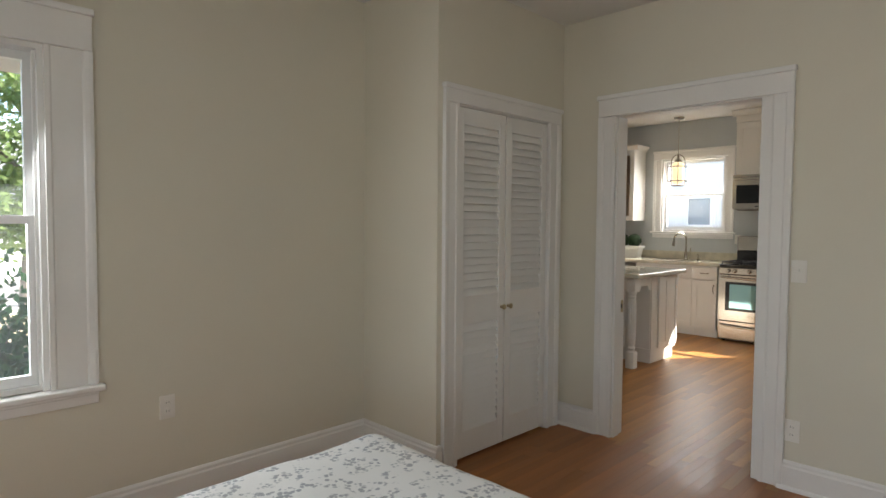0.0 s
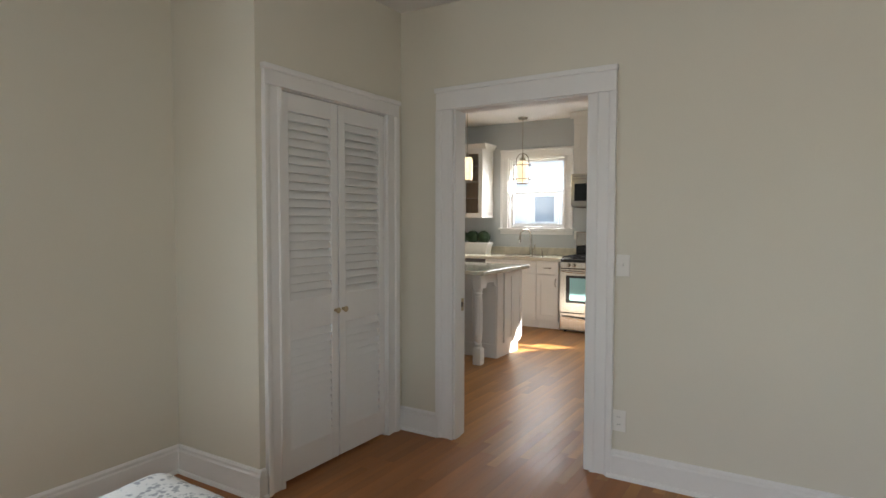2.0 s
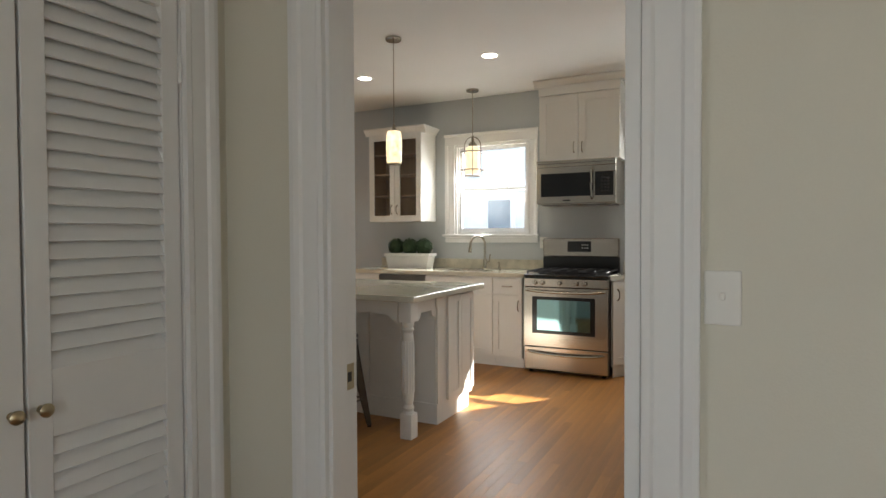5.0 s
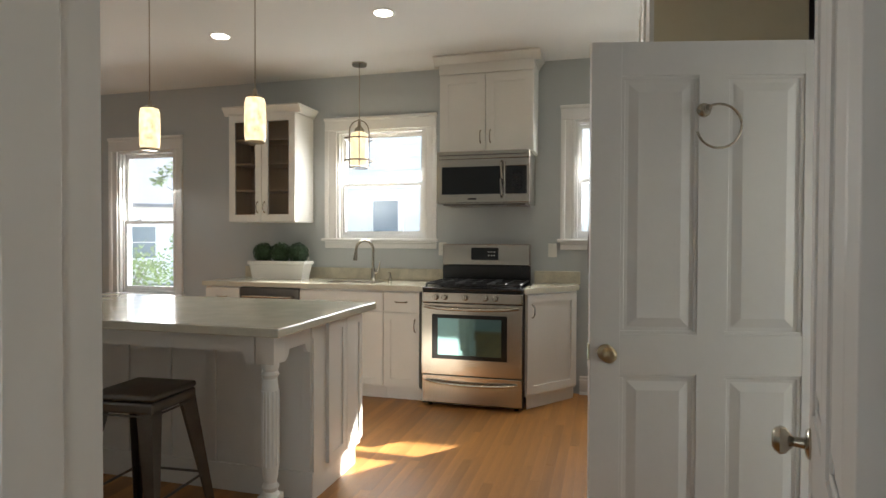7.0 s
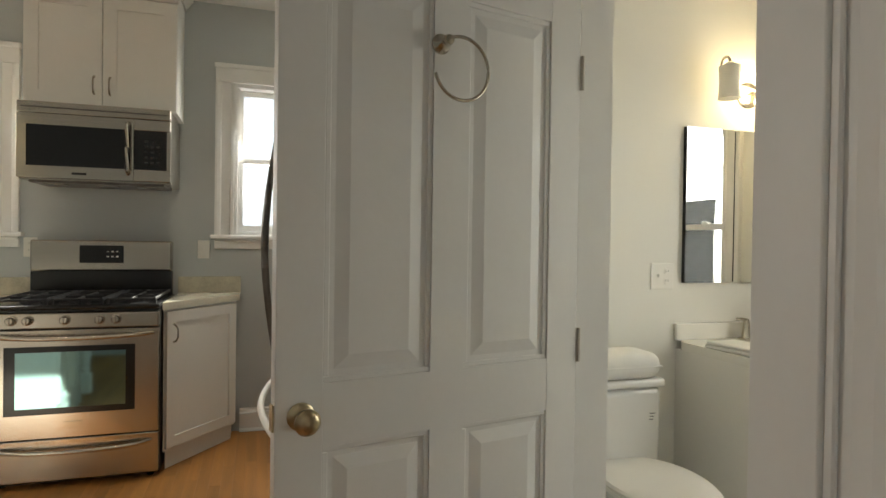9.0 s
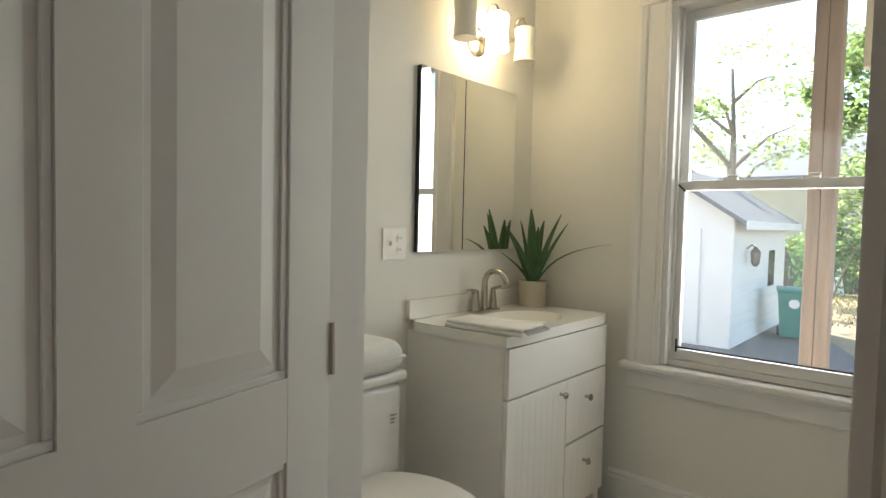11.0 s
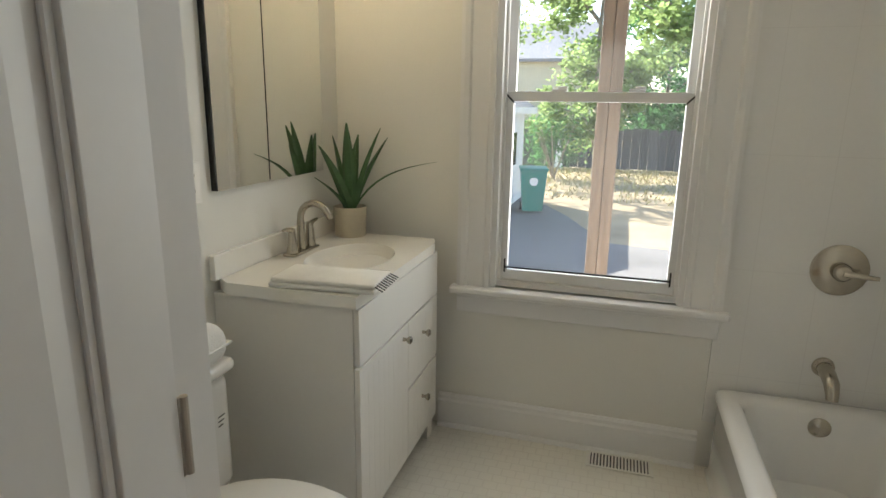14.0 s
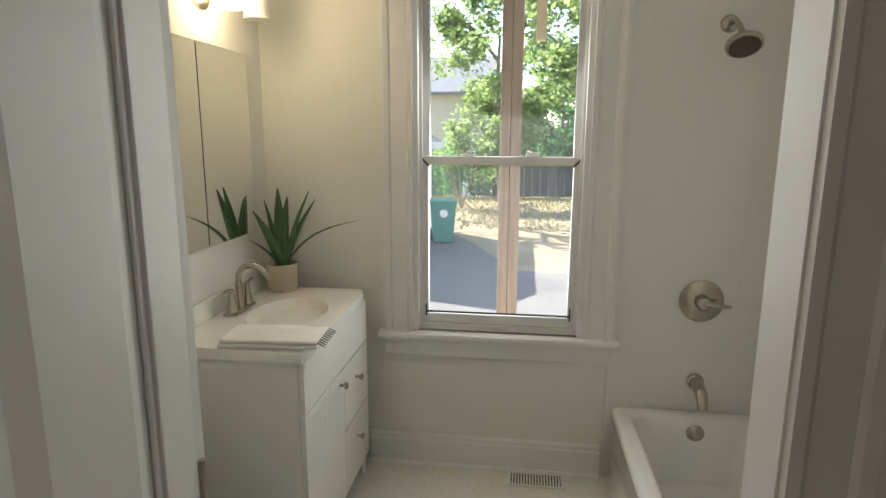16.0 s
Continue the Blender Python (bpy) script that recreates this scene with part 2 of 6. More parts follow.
def mottle(m, lo, hi, scale):
    """Uneven glow through mottled glass."""
    N, L = m.node_tree.nodes, m.node_tree.links
    tc, nz, r = N.new("ShaderNodeTexCoord"), N.new("ShaderNodeTexNoise"), N.new("ShaderNodeMapRange")
    nz.inputs["Scale"].default_value, nz.inputs["Detail"].default_value = scale, 6
    r.inputs["From Min"].default_value, r.inputs["From Max"].default_value = 0.35, 0.62
    r.inputs["To Min"].default_value, r.inputs["To Max"].default_value = lo, hi
    L.new(tc.outputs["Object"], nz.inputs[0]), L.new(nz.outputs[0], r.inputs[0])
    L.new(r.outputs[0], N["Principled BSDF"].inputs["Emission Strength"])


mottle(SHADE, 0.18, 0.45, 30)
CAGE = mat("dark bronze lamp cage", (0.20, 0.17, 0.13), 0.4, 0.9, vary=0.1)


# ---- helpers for meshes ----
def box(bm, x0, x1, y0, y1, z0, z1, bevel=0.0, seg=2):
    r = bmesh.ops.create_cube(bm, size=1.0, matrix=Matrix.Translation(((x0 + x1) / 2, (y0 + y1) / 2, (z0 + z1) / 2)) @ Matrix.Diagonal((abs(x1 - x0), abs(y1 - y0), abs(z1 - z0), 1)))
    if bevel:
        edges = list({e for v in r["verts"] for e in v.link_edges})
        bmesh.ops.bevel(bm, geom=edges, offset=bevel, segments=seg, affect="EDGES", profile=0.5)
    return bm


def cyl(bm, a, b, r0, r1=None, n=16):
    """A cone or cylinder from point a to point b."""
    a, b = Vector(a), Vector(b)
    d = b - a
    q = d.to_track_quat("Z", "Y").to_matrix().to_4x4()
    bmesh.ops.create_cone(bm, cap_ends=True, segments=n, radius1=r0, radius2=r0 if r1 is None else r1, depth=d.length, matrix=Matrix.Translation((a + b) / 2) @ q)
    return bm


def lathe(bm, profile, n=24, m=Matrix()):
    """A turned body: profile is (radius, height) from bottom to top, about the z axis of m."""
    rings = []
    for r, z in profile:
        rings.append([bm.verts.new(m @ Vector((max(r, 1e-4) * math.cos(2 * math.pi * i / n), max(r, 1e-4) * math.sin(2 * math.pi * i / n), z))) for i in range(n)])
    for lo, hi in zip(rings, rings[1:]):
        for i in range(n):
            bm.faces.new((lo[i], lo[(i + 1) % n], hi[(i + 1) % n], hi[i]))
    bm.faces.new(rings[0][::-1])
    bm.faces.new(rings[-1])
    return bm


def tube(bm, pts, r, n=10, closed=False):
    """A round bar along points; r may be one radius or one for each point."""
    pts = [Vector(p) for p in pts]
    rs = r if isinstance(r, (list, tuple)) else [r] * len(pts)
    rings = []
    ref = Vector((0.0123, 0.0457, 1.0)).normalized()
    for i, p in enumerate(pts):
        if closed:
            d = pts[(i + 1) % len(pts)] - pts[i - 1]
        else:
            d = pts[min(i + 1, len(pts) - 1)] - pts[max(i - 1, 0)]
        d.normalize()
        u = d.cross(ref)
        if u.length < 0.05:
            u = d.cross(Vector((1, 0, 0)))
        u.normalize()
        v = d.cross(u)
        rings.append([bm.verts.new(p + (u * math.cos(2 * math.pi * k / n) + v * math.sin(2 * math.pi * k / n)) * rs[i]) for k in range(n)])
    pairs = list(zip(rings, rings[1:])) + ([(rings[-1], rings[0])] if closed else [])
    for lo, hi in pairs:
        for k in range(n):
            bm.faces.new((lo[k], lo[(k + 1) % n], hi[(k + 1) % n], hi[k]))
    if not closed:
        bm.faces.new(rings[0][::-1])
        bm.faces.new(rings[-1])
    return bm


def prism(bm, outline, z0, z1):
    """An upright solid over an outline of (x, y)."""
    lo = [bm.verts.new((x, y, z0)) for x, y in outline]
    hi = [bm.verts.new((x, y, z1)) for x, y in outline]
    n = len(lo)
    bm.faces.new(lo[::-1]), bm.faces.new(hi)
    for i in range(n):
        bm.faces.new((lo[i], lo[(i + 1) % n], hi[(i + 1) % n], hi[i]))
    return bm


def ring_frame(bm, x0, x1, z0, z1, y0, y1, left, right, foot, top, back=None):
    """A frame round a hole as one body, y0 its face and y1 its back; with back given, a recessed panel at that depth closes it."""
    o = [(x0, z0), (x1, z0), (x1, z1), (x0, z1)]
    i = [(x0 + left, z0 + foot), (x1 - right, z0 + foot), (x1 - right, z1 - top), (x0 + left, z1 - top)]
    e = 0.0012
    of = [bm.verts.new((x + (e if k in (0, 3) else -e), y0, z + (e if k < 2 else -e))) for k, (x, z) in enumerate(o)]
    os_ = [bm.verts.new((x, y0 + e, z)) for x, z in o]
    ob_ = [bm.verts.new((x, y1, z)) for x, z in o]
    fi = [bm.verts.new((x, y0, z)) for x, z in i]
    bi = [bm.verts.new((x, y1 if back is None else back, z)) for x, z in i]
    for k in range(4):
        n = (k + 1) % 4
        bm.faces.new((of[k], of[n], fi[n], fi[k])), bm.faces.new((of[k], os_[k], os_[n], of[n])), bm.faces.new((os_[k], ob_[k], ob_[n], os_[n])), bm.faces.new((fi[k], fi[n], bi[n], bi[k]))
        if back is None:
            bm.faces.new((ob_[k], bi[k], bi[n], ob_[n]))
    if back is not None:
        bm.faces.new(bi), bm.faces.new(ob_)
    return bm


def extrude_profile(bm, prof, a, b, m):
    """A moulding: the outline prof (u, v) carried along x from a to b, placed by m (u to y, v to z)."""
    lo = [bm.verts.new(m @ Vector((a, u, v))) for u, v in prof]
    hi = [bm.verts.new(m @ Vector((b, u, v))) for u, v in prof]
    n = len(prof)
    bm.faces.new(lo[::-1]), bm.faces.new(hi)
    for i in range(n):
        bm.faces.new((lo[i], lo[(i + 1) % n], hi[(i + 1) % n], hi[i]))
    return bm


def mesh_of(name, bm, material, smooth=False):
    bmesh.ops.recalc_face_normals(bm, faces=bm.faces)
    me = bpy.data.meshes.new(name)
    bm.to_mesh(me)
    bm.free()
    me.materials.append(material)
    if smooth:
        for p in me.polygons:
            p.use_smooth = True
        me.set_sharp_from_angle(angle=radians(40))
    return me


def part(name, bm, material, parent, label="", smooth=False, m=None):
    ob = new(name, mesh_of(name, bm, material, smooth))
    ob.parent = parent
    if m is not None:
        ob.matrix_basis = m
    return tagged(ob, label)


def shared(name, me, parent, m):
    ob = new(name, me)
    ob.parent = parent
    ob.matrix_basis = m
    return ob


def thing(name, label, category, m=Matrix(), group="", kind=""):
    ob = new(name)
    ob.empty_display_size = 0.1
    ob.matrix_basis = m
    return tagged(ob, label, category, group, kind)


def solid(name, bm, material, label, category="", kind="structure", smooth=False, m=None):
    ob = new(name, mesh_of(name, bm, material, smooth))
    if m is not None:
        ob.matrix_basis = m
    return tagged(ob, label, category, kind=kind)


BX = lambda *a, **k: box(bmesh.new(), *a, **k)


def wall_x(name, x0, x1, ya, yb, z1, holes, material, label):
    """A wall that runs along y between the faces x0 and x1, with holes (y0, y1, z0, z1)."""
    bm = bmesh.new()
    y = ya
    for h0, h1, hz0, hz1 in sorted(holes):
        box(bm, x0, x1, y, h0, 0, z1)
        if hz0 > 0:
            box(bm, x0, x1, h0, h1, 0, hz0)
        box(bm, x0, x1, h0, h1, hz1, z1)
        y = h1
    box(bm, x0, x1, y, yb, 0, z1)
    bmesh.ops.remove_doubles(bm, verts=bm.verts, dist=0.0001)
    return solid(name, bm, material, label, "wall")


def wall_y(name, y0, y1, xa, xb, z1, holes, material, label):
    bm = bmesh.new()
    x = xa
    for h0, h1, hz0, hz1 in sorted(holes):
        box(bm, x, h0, y0, y1, 0, z1)
        if hz0 > 0:
            box(bm, h0, h1, y0, y1, 0, hz0)
        box(bm, h0, h1, y0, y1, hz1, z1)
        x = h1
    box(bm, x, xb, y0, y1, 0, z1)
    bmesh.ops.remove_doubles(bm, verts=bm.verts, dist=0.0001)
    return solid(name, bm, material, label, "wall")


# ---- large structure ----
BZ, KZ, TZ = 2.73, 2.785, 2.46
XB, XK, YN, YC = 3.53, 3.65, 3.28, 2.63
XE, YS, YT = 8.08, 0.735, 0.635
WX, WY = 4.08, -0.93
XV = 6.19
CLEAR_B, CLEAR_T = (1.345, 2.222), (4.72, 5.63)
BD = (1.325, 2.242, 0.0, 2.085)
wall_x("wall_bedroom_east", XB, XB + 0.06, -1.0, YC + 0.1, BZ, [BD], CREAM, "cream painted plaster wall round the bedroom doorway")
wall_x("wall_kitchen_west", XB + 0.06, XK, 0.0, 7.7, KZ + 0.1, [BD], GREY, "grey painted kitchen side of the bedroom wall")
wall_y("wall_closet_front", YC, YC + 0.1, 2.33, XB, BZ, [(2.465, 3.38, 0.0, 2.065)], CREAM, "cream painted closet front wall")
wall_x("wall_closet_side", 2.33, 2.43, YC + 0.1, YN, BZ, [], CREAM, "cream painted closet side wall")
NW = (-0.30, 0.655, 0.66, 2.12)
wall_y("wall_bedroom_north", YN, YN + 0.16, -1.3, XB + 0.06, BZ, [NW], CREAM, "cream painted bedroom wall with a sash window")
WW = (-0.77, 0.17, 0.66, 2.20)
wall_x("wall_bedroom_west", -1.46, -1.3, -1.0, YN + 0.16, BZ, [WW], CREAM, "cream painted bedroom wall with a sash window")
wall_y("wall_bedroom_south", -1.12, -1.0, -1.42, XB + 0.06, BZ, [], CREAM, "cream painted bedroom wall")
LW, SW, RW = (5.80, 6.50, 0.72, 2.18), (3.16, 4.01, 1.29, 2.28), (1.08, 1.85, 1.29, 2.28)
wall_x("wall_kitchen_east", XE, XE + 0.16, WY - 0.2, 7.7, KZ + 0.1, [LW, SW, RW], GREY, "blue grey painted kitchen wall with three sash windows")
wall_y("wall_kitchen_north", 7.7, 7.85, XB, XE + 0.16, KZ + 0.1, [], GREY, "blue grey painted wall at the end of the kitchen")
BO = (4.70, 5.65, 0.0, 2.06)
wall_y("wall_hall_south", YT + 0.05, YS, XK, XE, KZ + 0.1, [BO], GREY, "grey painted wall round the bathroom doorway")
wall_y("wall_bath_north", YT, YT + 0.05, XK, XV + 0.1, KZ, [BO], BATHW, "pale painted bathroom side of the doorway wall")
wall_x("wall_bath_east", XV, XV + 0.12, WY, YT, KZ, [], BATHW, "pale painted bathroom wall behind the vanity")
BW = (4.812, 5.538, 0.64, 2.12)
wall_y("wall_bath_south", WY - 0.16, WY, WX - 0.15, XV + 0.12, KZ, [BW], BATHW, "pale painted bathroom wall with a sash window")
wall_x("wall_bath_west", WX - 0.12, WX, WY, YT, KZ, [], BATHW, "pale bathroom wall above the tub")
solid("ceiling_bedroom", BX(-1.42, XB + 0.06, -1.12, YN + 0.16, BZ, BZ + 0.12), CEIL, "flat white bedroom ceiling", "ceiling")
solid("ceiling_kitchen", BX(XB + 0.06, XE + 0.16, YS - 0.06, 7.85, KZ, KZ + 0.12), CEIL, "flat white kitchen ceiling", "ceiling")
solid("ceiling_bath", BX(WX - 0.12, XV + 0.1, WY - 0.1, YT + 0.01, TZ, TZ + 0.1), CEIL, "flat white bathroom ceiling", "ceiling")
solid("roof_deck", BX(-1.5, XE + 0.2, WY - 0.2, 7.9, KZ + 0.13, KZ + 0.3), CEIL, "plain deck over the rooms", "roof")
solid("floor_bath", BX(WX - 0.1, XV + 0.1, WY - 0.1, YS - 0.02, -0.12, 0.004), MOSAIC, "small white mosaic tiled bathroom floor", "floor")
solid("subfloor", BX(-1.42, XE + 0.1, WY - 0.1, 7.8, -0.3, -0.121), OAK_SHADED, "plain timber deck under the floors", "floor")
solid("tile_surround", box(box(bmesh.new(), WX + 0.001, 4.70, WY, WY + 0.012, 0.2, 2.2), WX, WX + 0.012, WY + 0.012, 0.62, 0.2, 2.2), WALLTILE, "white glazed tile round the bathtub", "wall tile")

# baseboards
BBP = [(0, 0), (0.022, 0), (0.022, 0.118), (0.016, 0.126), (0.016, 0.14), (0.008, 0.15), (0, 0.15)]


def baseboard(x0, y0, x1, y1):
    """A moulded baseboard from one point to the other, standing off to the left of that way."""
    d = Vector((x1 - x0, y1 - y0, 0))
    m = Matrix.Translation((x0, y0, 0)) @ Matrix.Rotation(math.atan2(d.y, d.x), 4, "Z")
    bm = extrude_profile(bmesh.new(), BBP, 0, d.length, m)
    box_m = [(0.022, 0), (0.036, 0), (0.034, 0.010), (0.028, 0.018), (0.022, 0.02)]
    extrude_profile(bm, box_m, 0, d.length, m)
    return solid("baseboard", bm, TRIM, "white moulded baseboard with a quarter-round shoe", "baseboard")


for seg in ((2.33, YN, -1.3, YN), (2.33, YC - 0.022, 2.33, YN), (2.358, YC, 2.33, YC), (XB, 2.325, XB, YC), (XB, -1.0, XB, 1.245), (XE, 1.5, XE, 1.8), (XE, 4.99, XE, 7.7), (4.71, WY, 5.74, WY), (XV, -0.08, XV, YT), (XK, 1.195, XK, YS), (XK, YS, 4.60, YS)):
    baseboard(*seg)


# ---- windows ----
def casing_prof(w, t=0.02):
    return [(0, 0), (-t, 0), (-t, 0.018), (-t + 0.006, 0.026), (-t + 0.006, w - 0.04), (-t - 0.002, w - 0.032), (-t - 0.006, w - 0.014), (-t - 0.006, w), (0, w)]


def casing(parent, w, z0, z1, cw, hw, ear=0.0):
    """Moulded casing round an opening of width w centred on x = 0; the room is at negative y."""
    for s in (-1, 1):
        m = Matrix.Translation((s * w / 2, 0, 0)) @ Matrix(((0, 0, s, 0), (0, 1, 0, 0), (1, 0, 0, 0), (0, 0, 0, 1)))
        part("side_casing", extrude_profile(bmesh.new(), casing_prof(cw), z0, z1, m), TRIM, parent)
    bm = box(bmesh.new(), -w / 2 - cw, w / 2 + cw, -0.024, 0, z1 + 0.001, z1 + hw, 0.003)
    box(bm, -w / 2 - cw - 0.008, w / 2 + cw + 0.008, -0.036, 0, z1 + hw - 0.028, z1 + hw + 0.002, 0.006)
    part("head_casing", bm, TRIM, parent)


def sash_window(name, label, m, w, h, cw=0.115, hw=0.13, deep=0.16, apron=0.09, rail=0.5, tilt=False):
    """A double-hung window. Local x along the wall, y = 0 the room's face and +y out, z = 0 the opening's foot."""
    win = thing(name, label, "window", m, kind="structure")
    casing(win, w, 0, h, cw, hw)
    part("window_stool", BX(-w / 2 - cw - 0.025, w / 2 + cw + 0.025, -0.055, 0.03, -0.028, 0, bevel=0.008), TRIM, win)
    bm = box(bmesh.new(), -w / 2 - cw, w / 2 + cw, -0.02, 0, -apron, -0.0285, 0.004)
    box(bm, -w / 2 - cw, w / 2 + cw, -0.03, 0, -0.045, -0.0285, 0.006)
    part("apron", bm, TRIM, win)
    bm = bmesh.new()
    jw = 0.022
    box(bm, -w / 2, -w / 2 + jw, 0, deep, 0, h), box(bm, w / 2 - jw, w / 2, 0, deep, 0, h)
    box(bm, -w / 2 + jw, w / 2 - jw, 0, deep, h - jw, h), box(bm, -w / 2 + jw, w / 2 - jw, 0.031, deep, 0, 0.022)
    for s in (-1, 1):
        box(bm, s * (w / 2 - jw), s * (w / 2 - jw - 0.012), 0.035, 0.047, 0.022, h - jw)
    part("window_frame", bm, TRIM, win)
    zm = h * rail
    sw = 0.036
    xi = w / 2 - jw
    for nm, z0, z1, y0 in (("lower_sash", 0.024, zm + 0.018, 0.05), ("upper_sash", zm - 0.018, h - jw, 0.086)):
        bm = ring_frame(bmesh.new(), -xi, xi, z0, z1, y0, y0 + 0.034, sw, sw, 0.042 if nm == "lower_sash" else 0.034, 0.036)
        sash = part(nm, bm, VINYL, win)
        pane = part("pane", BX(-xi + sw - 0.004, xi - sw + 0.004, y0 + 0.015, y0 + 0.019, z0 + 0.03, z1 - 0.03), GLASS, sash)
        pane.visible_shadow = False
        if nm == "lower_sash":
            for lx in (-xi * 0.4, xi * 0.4):
                bm = box(bmesh.new(), lx - 0.028, lx + 0.028, y0 + 0.004, y0 + 0.03, z1, z1 + 0.012, 0.004)
                box(bm, lx - 0.008, lx + 0.03, y0 + 0.006, y0 + 0.02, z1 + 0.012, z1 + 0.02, 0.003)
                part("sash_lock", bm, VINYL, sash)
            if tilt:
                bm = box(bmesh.new(), -xi + sw - 0.006, xi - sw + 0.006, y0 - 0.002, y0 + 0.004, z0 + 0.047, z0 + 0.054)
                for s in (-1, 1):
                    box(bm, s * (xi - sw + 0.006), s * (xi - sw + 0.012), y0 - 0.004, y0 + 0.006, z0 + 0.03, z0 + 0.085)
                    q = Matrix.Translation((s * (xi - 0.018), y0 - 0.002, z1 - 0.02)) @ Matrix.Rotation(s * radians(-45), 4, "Y")
                    bmesh.ops.create_cube(bm, size=1, matrix=q @ Matrix.Diagonal((0.06, 0.008, 0.006, 1)))
                part("seal", bm, GASKET, sash, "black rubber seal and tilt latches")
    return win


R0, RE, RS = lambda x, y, z: pose(x, y, z), lambda x, y, z: pose(x, y, z, 0, 0, -90), lambda x, y, z: pose(x, y, z, 0, 0, 180)
sash_window("window_1", "white double-hung bedroom window with moulded casing", R0((NW[0] + NW[1]) / 2, YN, NW[2]), NW[1] - NW[0], NW[3] - NW[2], 0.18, 0.18, 0.16, 0.085)
sash_window("window_6", "white double-hung window in the bedroom's side wall", pose(-1.3, (WW[0] + WW[1]) / 2, WW[2], 0, 0, 90), WW[1] - WW[0], WW[3] - WW[2], 0.12, 0.12)
sash_window("window_2", "white double-hung dining window beside the counter", RE(XE, (LW[0] + LW[1]) / 2, LW[2]), LW[1] - LW[0], LW[3] - LW[2], 0.10, 0.14)
sash_window("window_3", "white double-hung window above the kitchen sink", RE(XE, (SW[0] + SW[1]) / 2, SW[2]), SW[1] - SW[0], SW[3] - SW[2], 0.115, 0.12)
sash_window("window_4", "white double-hung window beside the cooker", RE(XE, (RW[0] + RW[1]) / 2, RW[2]), RW[1] - RW[0], RW[3] - RW[2], 0.115, 0.12)
sash_window("window_5", "white tilt-in double-hung bathroom window, worn seals", RS((BW[0] + BW[1]) / 2, WY, BW[2]), BW[1] - BW[0], BW[3] - BW[2], 0.13, 0.13, 0.16, 0.11, 0.501, True)


# ---- door frames and doors ----
def door_frame(name, label, m, w, h, depth, cw, hw, both=True, stop=True):
    """Jambs and casings. Local y = 0 is one face of the wall, y = depth the other."""
    fr = thing(name, label, "door frame", m, kind="structure")
    casing(fr, w + 0.008, 0, h + 0.004, cw, hw)
    for s in (-1, 1):
        bm = BX(s * w / 2, s * (w / 2 + 0.0195), 0, depth, 0, h)
        if stop:
            box(bm, s * (w / 2 - 0.010), s * (w / 2 - 0.0002), depth * 0.25, depth * 0.55, 0, h)
        part("side_jamb", bm, TRIM, fr)
    part("head_jamb", BX(-w / 2 - 0.0195, w / 2 + 0.0195, 0, depth, h + 0.0002, h + 0.0145), TRIM, fr)
    if both:
        back = new("back_casing")
        back.parent = fr
        back.matrix_basis = pose(0, depth, 0, 0, 0, 180)
        casing(back, w + 0.008, 0, h + 0.004, cw, hw)
    return fr


bedroom_frame = door_frame("door_frame_1", "white moulded bedroom door frame", RE(XB, sum(CLEAR_B) / 2, 0), CLEAR_B[1] - CLEAR_B[0], 2.07, XK - XB, 0.12, 0.135, stop=False)
for s_, t_ in ((1, 0.035), (-1, 0.010)):
    part("door_stop", BX(s_ * (0.4384 - t_), s_ * 0.4384, -0.002, 0.072, 0, 2.069, bevel=0.002), TRIM, bedroom_frame)
part("strike_plate", BX(-0.4384, -0.4365, 0.075, 0.118, 0.81, 0.89), BRASS, bedroom_frame, "dull brass strike plate")
part("strike_hole", BX(-0.4366, -0.4355, 0.085, 0.105, 0.835, 0.865), SLOT, bedroom_frame)
for hz in (0.962, 1.80, 0.25):
    part("hinge_leaf", BX(0.4365, 0.4384, 0.078, 0.12, hz - 0.052, hz + 0.052), HINGE, bedroom_frame, "worn bronze hinge leaf")
bath_frame = door_frame("door_frame_2", "white moulded bathroom door frame", RS(sum(CLEAR_T) / 2, YS, 0), CLEAR_T[1] - CLEAR_T[0], 2.045, YS - YT, 0.12, 0.135, stop=False)
closet_frame = door_frame("door_frame_3", "white moulded closet door frame", R0((2.465 + 3.38) / 2, YC, 0), 3.38 - 2.505, 2.048, 0.1, 0.115, 0.10, both=False, stop=False)


def knob(parent, x, y, z, s, material, r=0.028):
    """A round knob with its rose on the face y, standing out to the side s."""
    m = Matrix.Translation((x, y, z)) @ Matrix.Rotation(radians(-90 * s), 4, "X")
    k = part("door_knob", lathe(bmesh.new(), [(0.032, 0), (0.032, 0.004), (0.026, 0.009), (0.012, 0.012), (0.010, 0.03), (0.016, 0.036), (r, 0.046), (r + 0.002, 0.056), (r - 0.004, 0.066), (r - 0.012, 0.071), (0, 0.072)], 24, m), material, parent, smooth=True)
    return k


